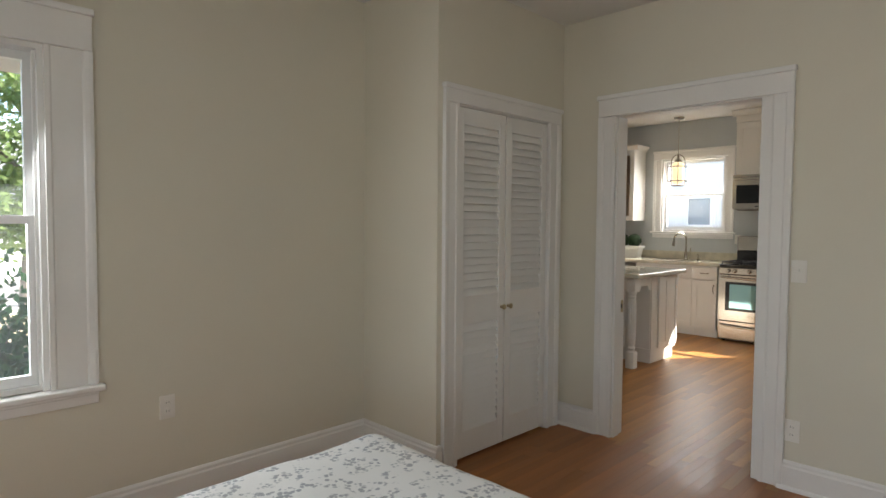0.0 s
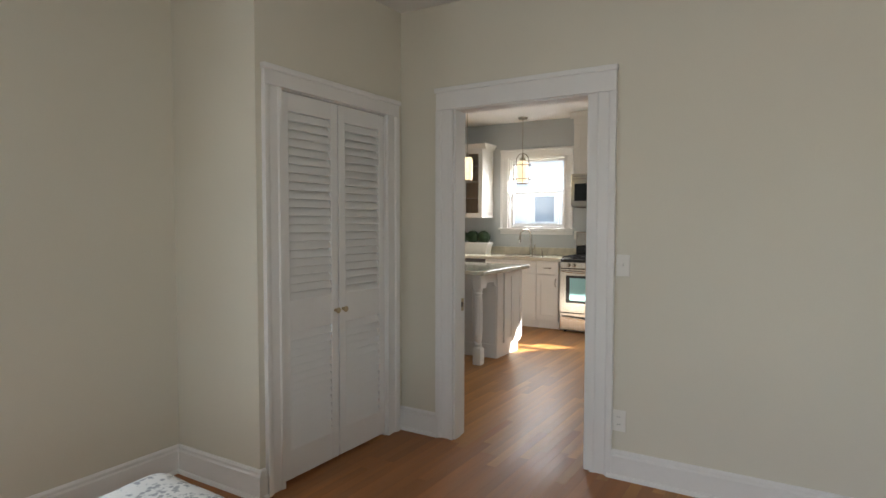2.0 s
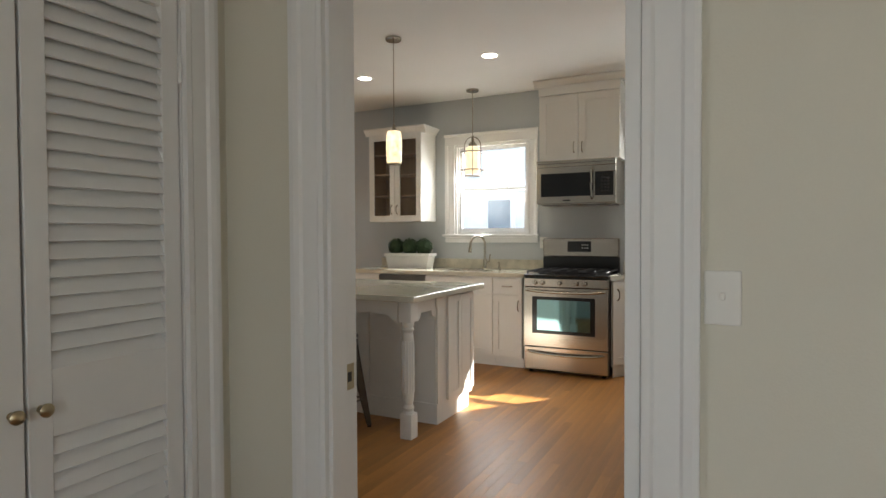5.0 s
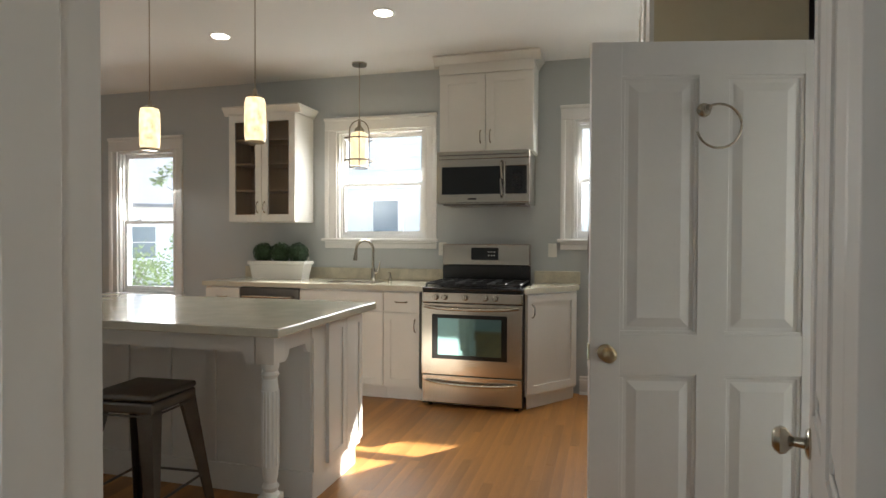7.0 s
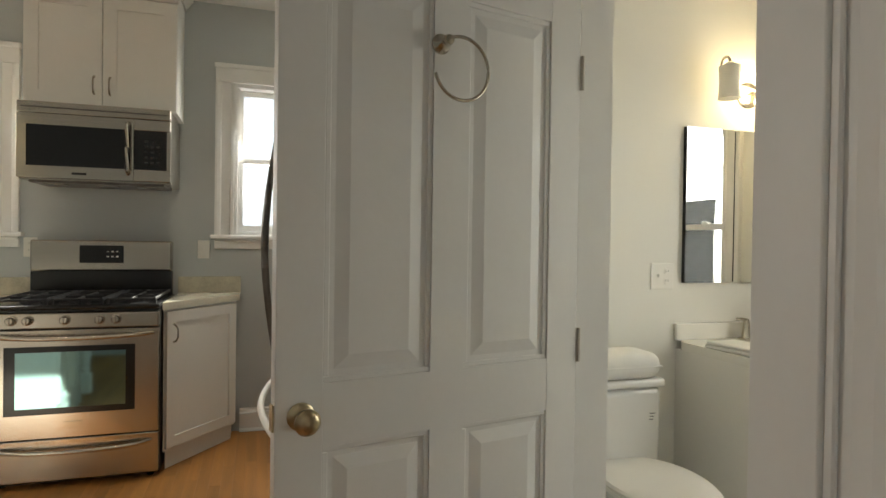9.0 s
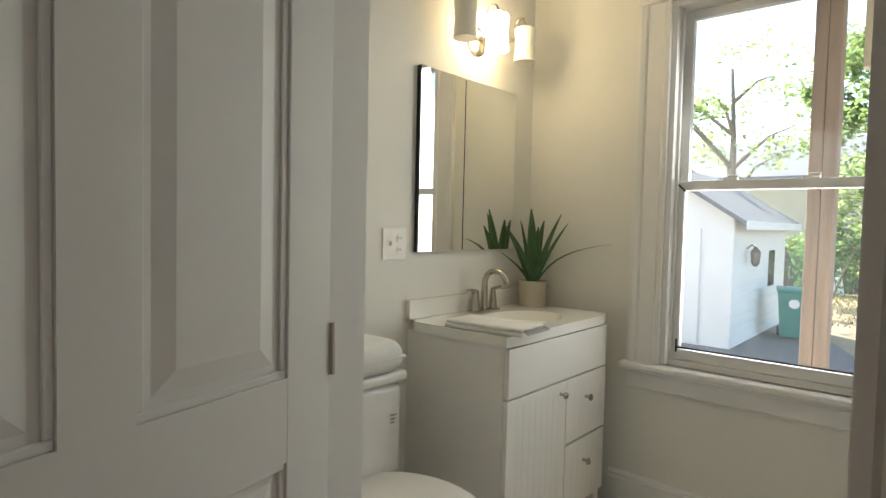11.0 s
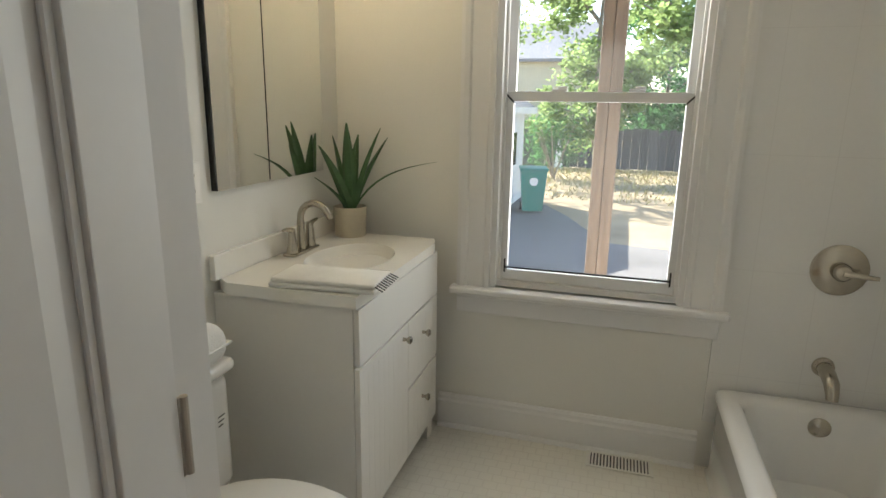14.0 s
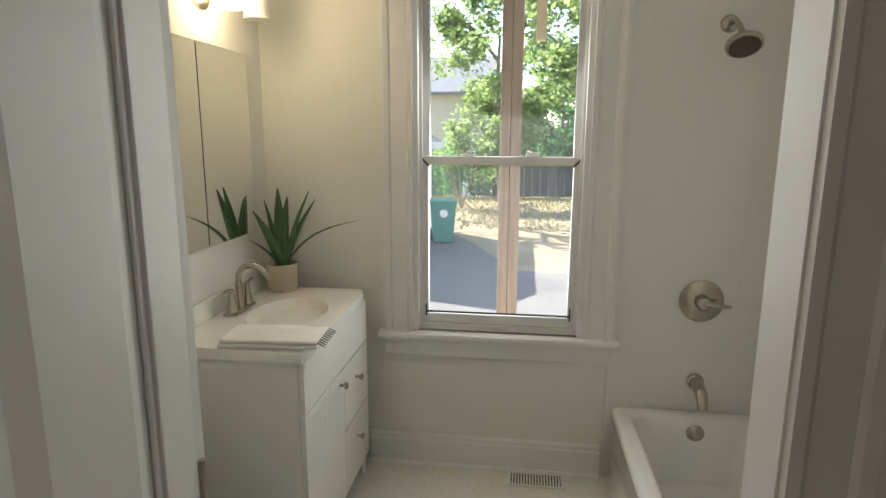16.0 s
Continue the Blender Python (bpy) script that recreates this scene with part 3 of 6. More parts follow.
def panel_door(name, label, m, w, h, knobs=BRASS, th=0.036, leafm=NICKEL, back=0.075):
    """A four-panel door. Local x from the hinge, y the thickness (0 to th), z up."""
    d = thing(name, label, "door", m, kind="structure")
    st, mu = 0.115, 0.10
    zr = [(0.012, 0.21), (0.78, 0.93), (h - 0.125, h)]
    for x0 in (0.003, w - st):
        part("stile", BX(x0, x0 + st - 0.003, 0, th, 0.012, h, bevel=0.002), TRIM, d)
    for z0, z1 in zr:
        part("rail", BX(st, w - st, 0.0005, th - 0.0005, z0, z1), TRIM, d)
    for (_, za), (zb, _) in zip(zr, zr[1:]):
        part("mullion", BX(w / 2 - mu / 2, w / 2 + mu / 2, 0.0005, th - 0.0005, za, zb), TRIM, d)
        for xa, xb in ((st, w / 2 - mu / 2), (w / 2 + mu / 2, w - st)):
            bm = BX(xa, xb, 0.011, th - 0.011, za, zb)
            for s, yb in ((-1, 0.011), (1, th - 0.011)):
                a, b2 = 0.028, 0.062
                lo = [bm.verts.new((x, yb, z)) for x, z in ((xa + a, za + a), (xb - a, za + a), (xb - a, zb - a), (xa + a, zb - a))]
                hi = [bm.verts.new((x, yb + s * 0.008, z)) for x, z in ((xa + b2, za + b2), (xb - b2, za + b2), (xb - b2, zb - b2), (xa + b2, zb - b2))]
                bm.faces.new(hi)
                for i in range(4):
                    bm.faces.new((lo[i], lo[(i + 1) % 4], hi[(i + 1) % 4], hi[i]))
                for ax0, ax1, az0, az1 in ((xa, xb, za, za + 0.014), (xa, xb, zb - 0.014, zb), (xa, xa + 0.014, za + 0.014, zb - 0.014), (xb - 0.014, xb, za + 0.014, zb - 0.014)):
                    box(bm, ax0, ax1, yb, yb + s * 0.006, az0, az1, 0.002, 1)
            part("panel", bm, TRIM, d)
    knob(d, w - back, 0, 0.86, -1, knobs)
    knob(d, w - back, th, 0.86, 1, knobs)
    part("latch_plate", BX(w - 0.0035, w + 0.0015, 0.006, th - 0.006, 0.83, 0.89), knobs, d)
    for hz in (0.25, 0.962, 1.77):
        bm = cyl(bmesh.new(), (-0.004, th + 0.003, hz - 0.05), (-0.004, th + 0.003, hz + 0.05), 0.005, n=10)
        box(bm, -0.0015, 0.0045, 0.004, th + 0.001, hz - 0.05, hz + 0.05)
        part("hinge", bm, leafm, d)
    return d


bath_ang = 102.5
bath_door = panel_door("door_1", "white four-panel bathroom door standing open", pose(5.575, 0.793, 0, 0, 0, bath_ang), 0.897, 2.025, leafm=HINGEN, back=0.062)
bed_ang = -14.3
bed_door = panel_door("door_2", "white four-panel bedroom door standing open", pose(3.664, 1.344, 0, 0, 0, bed_ang), 0.868, 2.03, NICKEL, th=0.042, leafm=HINGE)
# towel ring on the bathroom door
ring = thing("towel_ring", "satin nickel towel ring on the open bathroom door", "towel ring", bath_door.matrix_basis @ pose(0.482, 0.036, 1.768))
part("post", lathe(bmesh.new(), [(0.026, 0), (0.026, 0.006), (0.018, 0.012), (0.010, 0.03), (0.014, 0.04), (0.012, 0.05), (0, 0.052)], 20, Matrix.Rotation(radians(-90), 4, "X")), NICKEL, ring, smooth=True)
part("ring", tube(bmesh.new(), [(-0.040 + 0.080 * math.cos(a), 0.043, -0.066 + 0.080 * math.sin(a)) for a in [radians(55 + k * 290 / 40) for k in range(41)]], 0.0045), NICKEL, ring, smooth=True)


def louver_leaf(m, w, h, side):
    """One leaf of the louvered closet door: local x from its hinge edge, y = 0 the front."""
    d = thing("closet_door", "white louvered bifold closet door leaf, closed", "closet door", m, group="closet door leaves")
    st, th = 0.058, 0.03
    for x0 in (0.002, w - st):
        part("stile", BX(x0, x0 + st - 0.002, 0, th, 0.02, h, bevel=0.003), TRIM, d)
    zr = [(0.02, 0.175), (0.80, 0.965), (h - 0.095, h)]
    for z0, z1 in zr:
        part("rail", BX(st, w - st, 0.001, th - 0.001, z0, z1, bevel=0.001), TRIM, d)
    slat_bm = bmesh.new()
    box(slat_bm, 0, w - 2 * st, -0.003, 0.003, -0.0275, 0.0275)
    slat = mesh_of("slat", slat_bm, TRIM)
    for z0, z1, n in ((0.175, 0.80, 14), (0.965, h - 0.095, 22)):
        for k in range(n):
            shared("slat", slat, d, pose(st, th / 2, z0 + (k + 0.5) * (z1 - z0) / n, 0, 0, 0) @ Matrix.Rotation(radians(-27), 4, "X"))
    kx = w - 0.03 if side > 0 else 0.03
    part("knob", lathe(bmesh.new(), [(0.010, 0), (0.008, 0.012), (0.016, 0.02), (0.017, 0.028), (0.010, 0.035), (0, 0.036)], 18, Matrix.Translation((kx, 0, 0.875)) @ Matrix.Rotation(radians(90), 4, "X")), BRASS, d, "dull brass knob", smooth=True)
    for hz in (0.3, 1.78):
        hx = 0.0 if side > 0 else w
        part("hinge", cyl(bmesh.new(), (hx, -0.004, hz - 0.04), (hx, -0.004, hz + 0.04), 0.006, n=10), TRIM, d)
    return d


louver_leaf(pose(2.487, YC + 0.004, 0), 0.433, 2.044, 1)
louver_leaf(pose(2.924, YC + 0.004, 0), 0.433, 2.044, -1)


# ---- kitchen ----
def bow_handle(parent, x, z, upright=True, length=0.10, y=0.0, material=NICKEL):
    pts = []
    for k in range(13):
        u = -1 + 2 * k / 12
        out = y - 0.030 * (1 - u ** 4) - 0.002
        pts.append((x, out, z + u * length / 2) if upright else (x + u * length / 2, out, z))
    return part("handle", tube(bmesh.new(), pts, [0.0065 if abs(k - 6) > 4 else 0.0045 for k in range(13)], 8), material, parent, "brushed nickel bow handle", smooth=True)


def shaker(name, x0, x1, z0, z1, parent, rail=0.06, y=0.0, th=0.02):
    """A recessed-panel cabinet front; its face is at y - th."""
    g = 0.002
    x0, x1, z0, z1 = x0 + g, x1 - g, z0 + g, z1 - g
    bm = ring_frame(bmesh.new(), x0, x1, z0, z1, y - th, y - 0.0002, rail, rail, rail, rail, y - 0.010)
    return part(name, bm, CABW, parent)


def slab(name, x0, x1, z0, z1, parent, y=0.0, th=0.02):
    return part(name, BX(x0 + 0.002, x1 - 0.002, y - th, y, z0 + 0.002, z1 - 0.002, bevel=0.002), CABW, parent)


def base_cabinet(label, m, w, d, drawer=True, doors=1, hinge=1):
    """A base cabinet unit; local x to the right, front at y = 0, depth along +y."""
    c = thing("base_cabinet", label, "cabinet", m, group="kitchen base cabinets")
    part("body", BX(0.0005, w - 0.0005, 0.0, d, 0.10, 0.878), CABW, c)
    part("toe_kick", BX(0.0005, w - 0.0005, 0.06, d, 0.0, 0.10), CABW, c)
    top = 0.868
    if drawer:
        f = slab("drawer_front", 0, w, 0.715, top, c)
        if drawer != "plain":
            bow_handle(f, w / 2, 0.79, False, y=-0.02)
        top = 0.705
    dw = w / doors
    for k in range(doors):
        f = shaker("door", k * dw, (k + 1) * dw, 0.115, top, c)
        hx = (k + 1) * dw - 0.035 if (hinge > 0 if doors == 1 else k == 0) else k * dw + 0.035
        bow_handle(f, hx, top - 0.10, True, y=-0.02)
    return c


CF = 7.455
base_cabinet("white shaker drawer cabinet beside the cooker", RE(CF, 3.300, 0), 0.302, 0.61)
base_cabinet("white shaker sink cabinet with a plain false front", RE(CF, 4.042, 0), 0.74, 0.61, "plain", 2)
base_cabinet("white shaker drawer cabinet at the counter's end", RE(CF, 4.948, 0), 0.336, 0.61)
dwash = thing("dishwasher", "stainless steel dishwasher under the stone counter", "dishwasher", RE(CF, 4.611, 0))
part("body", BX(0.002, 0.566, 0.0, 0.6, 0.10, 0.872), GUN, dwash)
part("door", BX(0.004, 0.564, -0.022, 0, 0.12, 0.76, bevel=0.004), STEEL, dwash)
part("control_panel", BX(0.004, 0.564, -0.022, 0, 0.765, 0.868, bevel=0.004), GUN, dwash)
part("handle", tube(bmesh.new(), [(0.05, -0.02, 0.80), (0.055, -0.055, 0.80), (0.28, -0.062, 0.80), (0.51, -0.055, 0.80), (0.515, -0.02, 0.80)], 0.010), STEEL, dwash, smooth=True)
part("toe_kick", BX(0.004, 0.564, 0.05, 0.1, 0, 0.10), BLACK, dwash)

ang = thing("corner_cabinet", "white shaker cabinet with an angled front beside the cooker", "cabinet", pose(0, 0, 0))
part("body", prism(bmesh.new(), [(7.47, 2.178), (XE - 0.002, 2.178), (XE - 0.002, 1.83), (7.90, 1.83)], 0.10, 0.878), CABW, ang)
part("toe_kick", prism(bmesh.new(), [(7.50, 2.170), (XE - 0.002, 2.170), (XE - 0.002, 1.85), (7.93, 1.85)], 0.0, 0.0995), CABW, ang)
av = Vector((7.90 - 7.47, 1.83 - 2.178, 0))
am = Matrix.Translation((7.47, 2.178, 0)) @ Matrix.Rotation(math.atan2(av.y, av.x), 4, "Z")
af = shaker("door", 0.005, av.length - 0.005, 0.115, 0.868, ang)
af.matrix_basis = am
bow_handle(af, 0.05, 0.745, True, y=-0.02)
solid("counter_corner", prism(bmesh.new(), [(7.43, 2.178), (XE, 2.178), (XE, 1.80), (7.90, 1.80)], 0.879, 0.918), STONE, "pale polished stone top beside the cooker", "countertop", kind="thing")
bm = box(bmesh.new(), 7.425, 7.56, 2.967, 4.975, 0.879, 0.918)
box(bm, 7.56, 7.90, 2.967, 3.42, 0.879, 0.918), box(bm, 7.56, 7.90, 3.94, 4.975, 0.879, 0.918), box(bm, 7.90, XE, 2.967, 4.975, 0.879, 0.918)
solid("countertop", bm, STONE, "pale polished stone kitchen countertop with a sink cut-out", "countertop", kind="thing")
bm = box(bmesh.new(), XE - 0.02, XE - 0.0005, 2.967, 4.975, 0.9185, 1.02, 0.002)
solid("backsplash", bm, SPLASH, "mottled beige stone backsplash behind the counter", "backsplash", kind="thing")
solid("backsplash", box(bmesh.new(), XE - 0.02, XE - 0.0005, 1.80, 2.178, 0.9185, 1.02, 0.002), SPLASH, "mottled beige stone backsplash beside the cooker", "backsplash", kind="thing")
bm = bmesh.new()
box(bm, 7.562, 7.572, 3.422, 3.938, 0.70, 0.915), box(bm, 7.888, 7.898, 3.422, 3.938, 0.70, 0.915), box(bm, 7.572, 7.888, 3.422, 3.432, 0.70, 0.915), box(bm, 7.572, 7.888, 3.928, 3.938, 0.70, 0.915), box(bm, 7.572, 7.888, 3.432, 3.928, 0.70, 0.71)
solid("kitchen_sink", bm, STEEL, "undermount stainless steel kitchen sink", "sink", kind="thing")
fau = thing("kitchen_faucet", "brushed nickel gooseneck faucet beside the sink", "faucet", pose(7.96, 3.60, 0.918))
part("base", lathe(bmesh.new(), [(0.028, 0), (0.028, 0.006), (0.022, 0.012), (0.020, 0.10), (0.014, 0.11)], 20), NICKEL, fau, smooth=True)
part("spout", tube(bmesh.new(), [(0, 0, 0.10), (0, 0, 0.25)] + [(-0.085 + 0.085 * math.cos(a), 0.045 - 0.045 * math.cos(a), 0.27 + 0.085 * math.sin(a)) for a in [math.pi * k / 10 for k in range(11)]] + [(-0.172, 0.091, 0.235)], 0.0115), NICKEL, fau, smooth=True)
part("spray_head", cyl(bmesh.new(), (-0.171, 0.091, 0.255), (-0.180, 0.095, 0.180), 0.014, 0.019), NICKEL, fau, smooth=True)
part("lever", tube(bmesh.new(), [(0, -0.02, 0.07), (0, -0.05, 0.08), (-0.005, -0.062, 0.16)], [0.012, 0.009, 0.006]), NICKEL, fau, smooth=True)
soap = thing("soap_dispenser", "brushed nickel soap pump beside the sink", "soap pump", pose(7.97, 3.44, 0.918))
part("body", lathe(bmesh.new(), [(0.018, 0), (0.016, 0.02), (0.008, 0.03), (0.007, 0.07)], 14), NICKEL, soap, smooth=True)
part("nozzle", tube(bmesh.new(), [(0, 0, 0.07), (-0.02, 0, 0.075), (-0.05, 0, 0.068)], 0.005), NICKEL, soap, smooth=True)

# cooker
rg = thing("gas_range", "stainless steel gas range with a black cooktop", "range", RE(7.39, 2.962, 0))
W = 0.778
part("body", BX(0.001, W - 0.001, 0.02, 0.66, 0.02, 0.895), BLACK, rg)
for k, lx in enumerate((0.05, W - 0.05)):
    part("foot", cyl(bmesh.new(), (lx, 0.06, 0), (lx, 0.06, 0.02), 0.018), BLACK, rg)
drw = part("drawer", BX(0.003, W - 0.003, -0.01, 0.02, 0.035, 0.245, bevel=0.005), STEEL, rg)
part("drawer_handle", tube(bmesh.new(), [(0.04 + (W - 0.08) * k / 14, -0.012 - 0.042 * (1 - abs(-1 + k / 7) ** 6), 0.205 - 0.018 * (1 - (-1 + k / 7) ** 2)) for k in range(15)], 0.011), STEEL, drw, smooth=True)
wx0, wx1, wz0, wz1 = 0.085, 0.665, 0.375, 0.715
bm = ring_frame(bmesh.new(), 0.003, W - 0.003, 0.255, 0.795, -0.022, 0.018, wx0 - 0.003, W - 0.003 - wx1, wz0 - 0.255, 0.795 - wz1)
od = part("oven_door", bm, STEEL, rg)
bm = ring_frame(bmesh.new(), wx0, wx1, wz0, wz1, -0.017, 0.01, 0.045, 0.045, 0.03, 0.03)
part("window_border", bm, BLACK, od)
part("window_glass", BX(wx0 + 0.045, wx1 - 0.045, -0.016, 0.008, wz0 + 0.03, wz1 - 0.03), OVENG, od, "dark reflective oven glass")
part("badge", BX(0.345, 0.425, -0.025, -0.020, 0.30, 0.335, bevel=0.002), NICKEL, od)
part("oven_handle", tube(bmesh.new(), [(0.03 + (W - 0.06) * k / 14, -0.022 - 0.045 * (1 - abs(-1 + k / 7) ** 6), 0.772 - 0.014 * (1 - (-1 + k / 7) ** 2)) for k in range(15)], 0.012), STEEL, od, smooth=True)
cp = part("control_panel", BX(0.003, W - 0.003, -0.018, 0.06, 0.802, 0.880, bevel=0.006), STEEL, rg)
for kx in (0.115, 0.185, 0.345, 0.50, 0.575):
    kb = lathe(bmesh.new(), [(0.024, 0), (0.024, 0.005), (0.020, 0.008), (0.018, 0.03), (0.014, 0.034), (0, 0.034)], 18, Matrix.Translation((kx, -0.018, 0.845)) @ Matrix.Rotation(radians(90), 4, "X"))
    box(kb, kx - 0.004, kx + 0.004, -0.058, -0.03, 0.826, 0.864, 0.002)
    part("burner_knob", kb, STEEL, cp, smooth=True)
part("cooktop", BX(0.0, W, -0.012, 0.60, 0.8955, 0.918, bevel=0.008), BLACK, rg, "black enamel cooktop")
for gx in (0.02, 0.27, 0.52):
    bm = bmesh.new()
    gw = 0.235
    for yy in (0.03, 0.30, 0.565):
        box(bm, gx, gx + gw, yy - 0.006, yy + 0.006, 0.936, 0.948, 0.002, 1)
    for xx in (gx + 0.006, gx + gw / 2, gx + gw - 0.006):
        box(bm, xx - 0.006, xx + 0.006, 0.03, 0.565, 0.936, 0.950, 0.002, 1)
    for yy in (0.16, 0.43):
        box(bm, gx + 0.03, gx + gw - 0.03, yy - 0.005, yy + 0.005, 0.937, 0.953, 0.002, 1)
    for xx, yy in ((gx + 0.006, 0.03), (gx + gw - 0.006, 0.03), (gx + 0.006, 0.565), (gx + gw - 0.006, 0.565)):
        box(bm, xx - 0.006, xx + 0.006, yy - 0.006, yy + 0.006, 0.9165, 0.937)
    part("grate", bm, IRON, rg)
for bx, by, br in ((0.137, 0.16, 0.045), (0.137, 0.43, 0.036), (0.387, 0.30, 0.05), (0.637, 0.16, 0.04), (0.637, 0.43, 0.036)):
    part("burner", lathe(bmesh.new(), [(br, 0.918), (br, 0.926), (br * 0.75, 0.928), (br * 0.75, 0.934), (0, 0.935)], 20, Matrix.Translation((bx, by, 0))), IRON, rg, smooth=True)
bk = part("backguard", BX(0.0, W - 0.02, 0.60, 0.66, 0.90, 1.06), BLACK, rg)
bg = part("backguard_panel", BX(0.0, W - 0.02, 0.585, 0.665, 1.061, 1.245, bevel=0.01), STEEL, rg)
part("clock", BX(0.255, 0.49, 0.580, 0.588, 1.11, 1.215, bevel=0.003), BLACK, bg, "black glass clock panel")
for k in range(6):
    part("button", BX(0.40 + 0.025 * (k % 3), 0.412 + 0.025 * (k % 3), 0.5785, 0.5805, 1.145 + 0.03 * (k // 3), 1.152 + 0.03 * (k // 3)), PLAST, bg)

# microwave
mw = thing("microwave", "stainless steel over-the-range microwave", "microwave", RE(7.68, 2.925, 1.56))
MW, MH = 0.75, 0.43
part("body", BX(0.0, MW, 0.012, 0.398, 0.012, MH), STEEL, mw)
part("underside", BX(0.04, MW - 0.04, 0.03, 0.36, 0.0, 0.0115), GUN, mw)
for a in (0.10, 0.36, 0.56):
    part("filter", BX(a, a + 0.10, 0.06, 0.16, -0.006, 0.0), STEEL, mw)
dr = ring_frame(bmesh.new(), 0, 0.56, 0.02, 0.365, -0.03, 0.0115, 0.045, 0.015, 0.065, 0.06)
dr = part("door", dr, STEEL, mw)
part("window", BX(0.045, 0.545, -0.024, 0.0, 0.085, 0.305), DARKG, dr, "black glass window")
part("handle", tube(bmesh.new(), [(0.535, -0.03, 0.06), (0.535, -0.06, 0.075), (0.535, -0.066, 0.20), (0.535, -0.06, 0.325), (0.535, -0.03, 0.34)], 0.012), STEEL, dr, smooth=True)
pn = part("control_frame", BX(0.5605, MW, -0.0295, 0.012, 0.02, 0.085, bevel=0.003), STEEL, mw)
part("control_head", BX(0.5605, MW, -0.0295, 0.012, 0.305, 0.365, bevel=0.003), STEEL, mw)
part("keypad", BX(0.565, MW - 0.02, -0.026, 0.0, 0.086, 0.304), BLACK, pn, "black glass keypad")
part("edge_strip", BX(MW - 0.0195, MW, -0.0295, 0.012, 0.086, 0.304), STEEL, pn)
for k in range(15):
    part("key", BX(0.615 + 0.03 * (k % 3), 0.633 + 0.03 * (k % 3), -0.0268, -0.0255, 0.12 + 0.03 * (k // 3), 0.132 + 0.03 * (k // 3)), IRON, pn)
part("badge", BX(0.26, 0.33, -0.0315, -0.029, 0.042, 0.054), BLACK, dr)
vt = part("top_grille", BX(0, MW, -0.028, 0.012, 0.368, MH, bevel=0.004), STEEL, mw)
# a dark strip on the face, painted for the shade in the slot
part("grille_slot", BX(0.02, MW - 0.02, -0.0295, -0.027, 0.395, 0.402), GUN, vt)


CROWN = [(0, 0), (-0.012, 0.0), (-0.014, 0.012), (-0.045, 0.055), (-0.052, 0.06), (-0.052, 0.075), (0, 0.075)]


def crown(parent, w, d, z, left=True, right=True, mould=CROWN):
    bm = extrude_profile(bmesh.new(), mould, -0.052, w + 0.052, Matrix.Translation((0, 0, z)))
    for s, x in ((-1, 0.0), (1, w)):
        m = Matrix.Translation((x, 0, z)) @ Matrix.Rotation(radians(90 * s), 4, "Z")
        a, b = (-d, -0.0) if s < 0 else (0.0, d)
        extrude_profile(bm, mould, a, b, m)
    return part("crown", bm, CABW, parent)


uc = thing("wall_cabinet", "white shaker wall cabinet above the microwave", "cabinet", RE(7.755, 2.925, 1.995))
part("body", BX(0, 0.77, 0, 0.323, 0, 0.71), CABW, uc)
for k in range(2):
    f = shaker("door", k * 0.385, (k + 1) * 0.385, 0.0, 0.63, uc, 0.07)
    bow_handle(f, 0.385 + (-0.04 if k == 0 else 0.04), 0.12, True, y=-0.02)
part("frieze", BX(-0.005, 0.775, -0.024, -0.0005, 0.635, 0.715, bevel=0.002), CABW, uc)
crown(uc, 0.77, 0.32, 0.712)

gc = thing("glass_cabinet", "white wall cabinet with two glazed doors and brown inside", "cabinet", RE(7.755, 4.925, 1.437))
GW, GH = 0.675, 0.985
bm = bmesh.new()
box(bm, 0, 0.018, 0, 0.32, 0, GH), box(bm, GW - 0.018, GW, 0, 0.32, 0, GH), box(bm, 0.018, GW - 0.018, 0, 0.32, 0, 0.018), box(bm, 0.018, GW - 0.018, 0, 0.32, GH - 0.018, GH)
part("body", bm, CABW, gc)
bm = bmesh.new()
box(bm, 0.0185, GW - 0.0185, 0.30, 0.318, 0.0185, GH - 0.0185), box(bm, 0.0185, 0.022, 0.002, 0.30, 0.0185, GH - 0.0185), box(bm, GW - 0.022, GW - 0.0185, 0.002, 0.30, 0.0185, GH - 0.0185)
part("lining", bm, TANIN, gc, "brown wood lining")
for sz in (0.28, 0.52, 0.74):
    part("shelf", BX(0.023, GW - 0.023, 0.03, 0.298, sz, sz + 0.016), TANIN, gc)
for k in range(2):
    x0, x1 = k * GW / 2 + 0.002, (k + 1) * GW / 2 - 0.002
    bm = ring_frame(bmesh.new(), x0, x1, 0.003, GH - 0.02, -0.02, -0.0005, 0.062, 0.062, 0.062, 0.062)
    f = part("door", bm, CABW, gc)
    pane = part("pane", BX(x0 + 0.06, x1 - 0.06, -0.012, -0.008, 0.06, GH - 0.08), CABGLASS, f)
    pane.visible_shadow = False
    bow_handle(f, GW / 2 + (-0.035 if k == 0 else 0.035), 0.13, True, y=-0.02)
crown(gc, GW, 0.32, GH - 0.018)

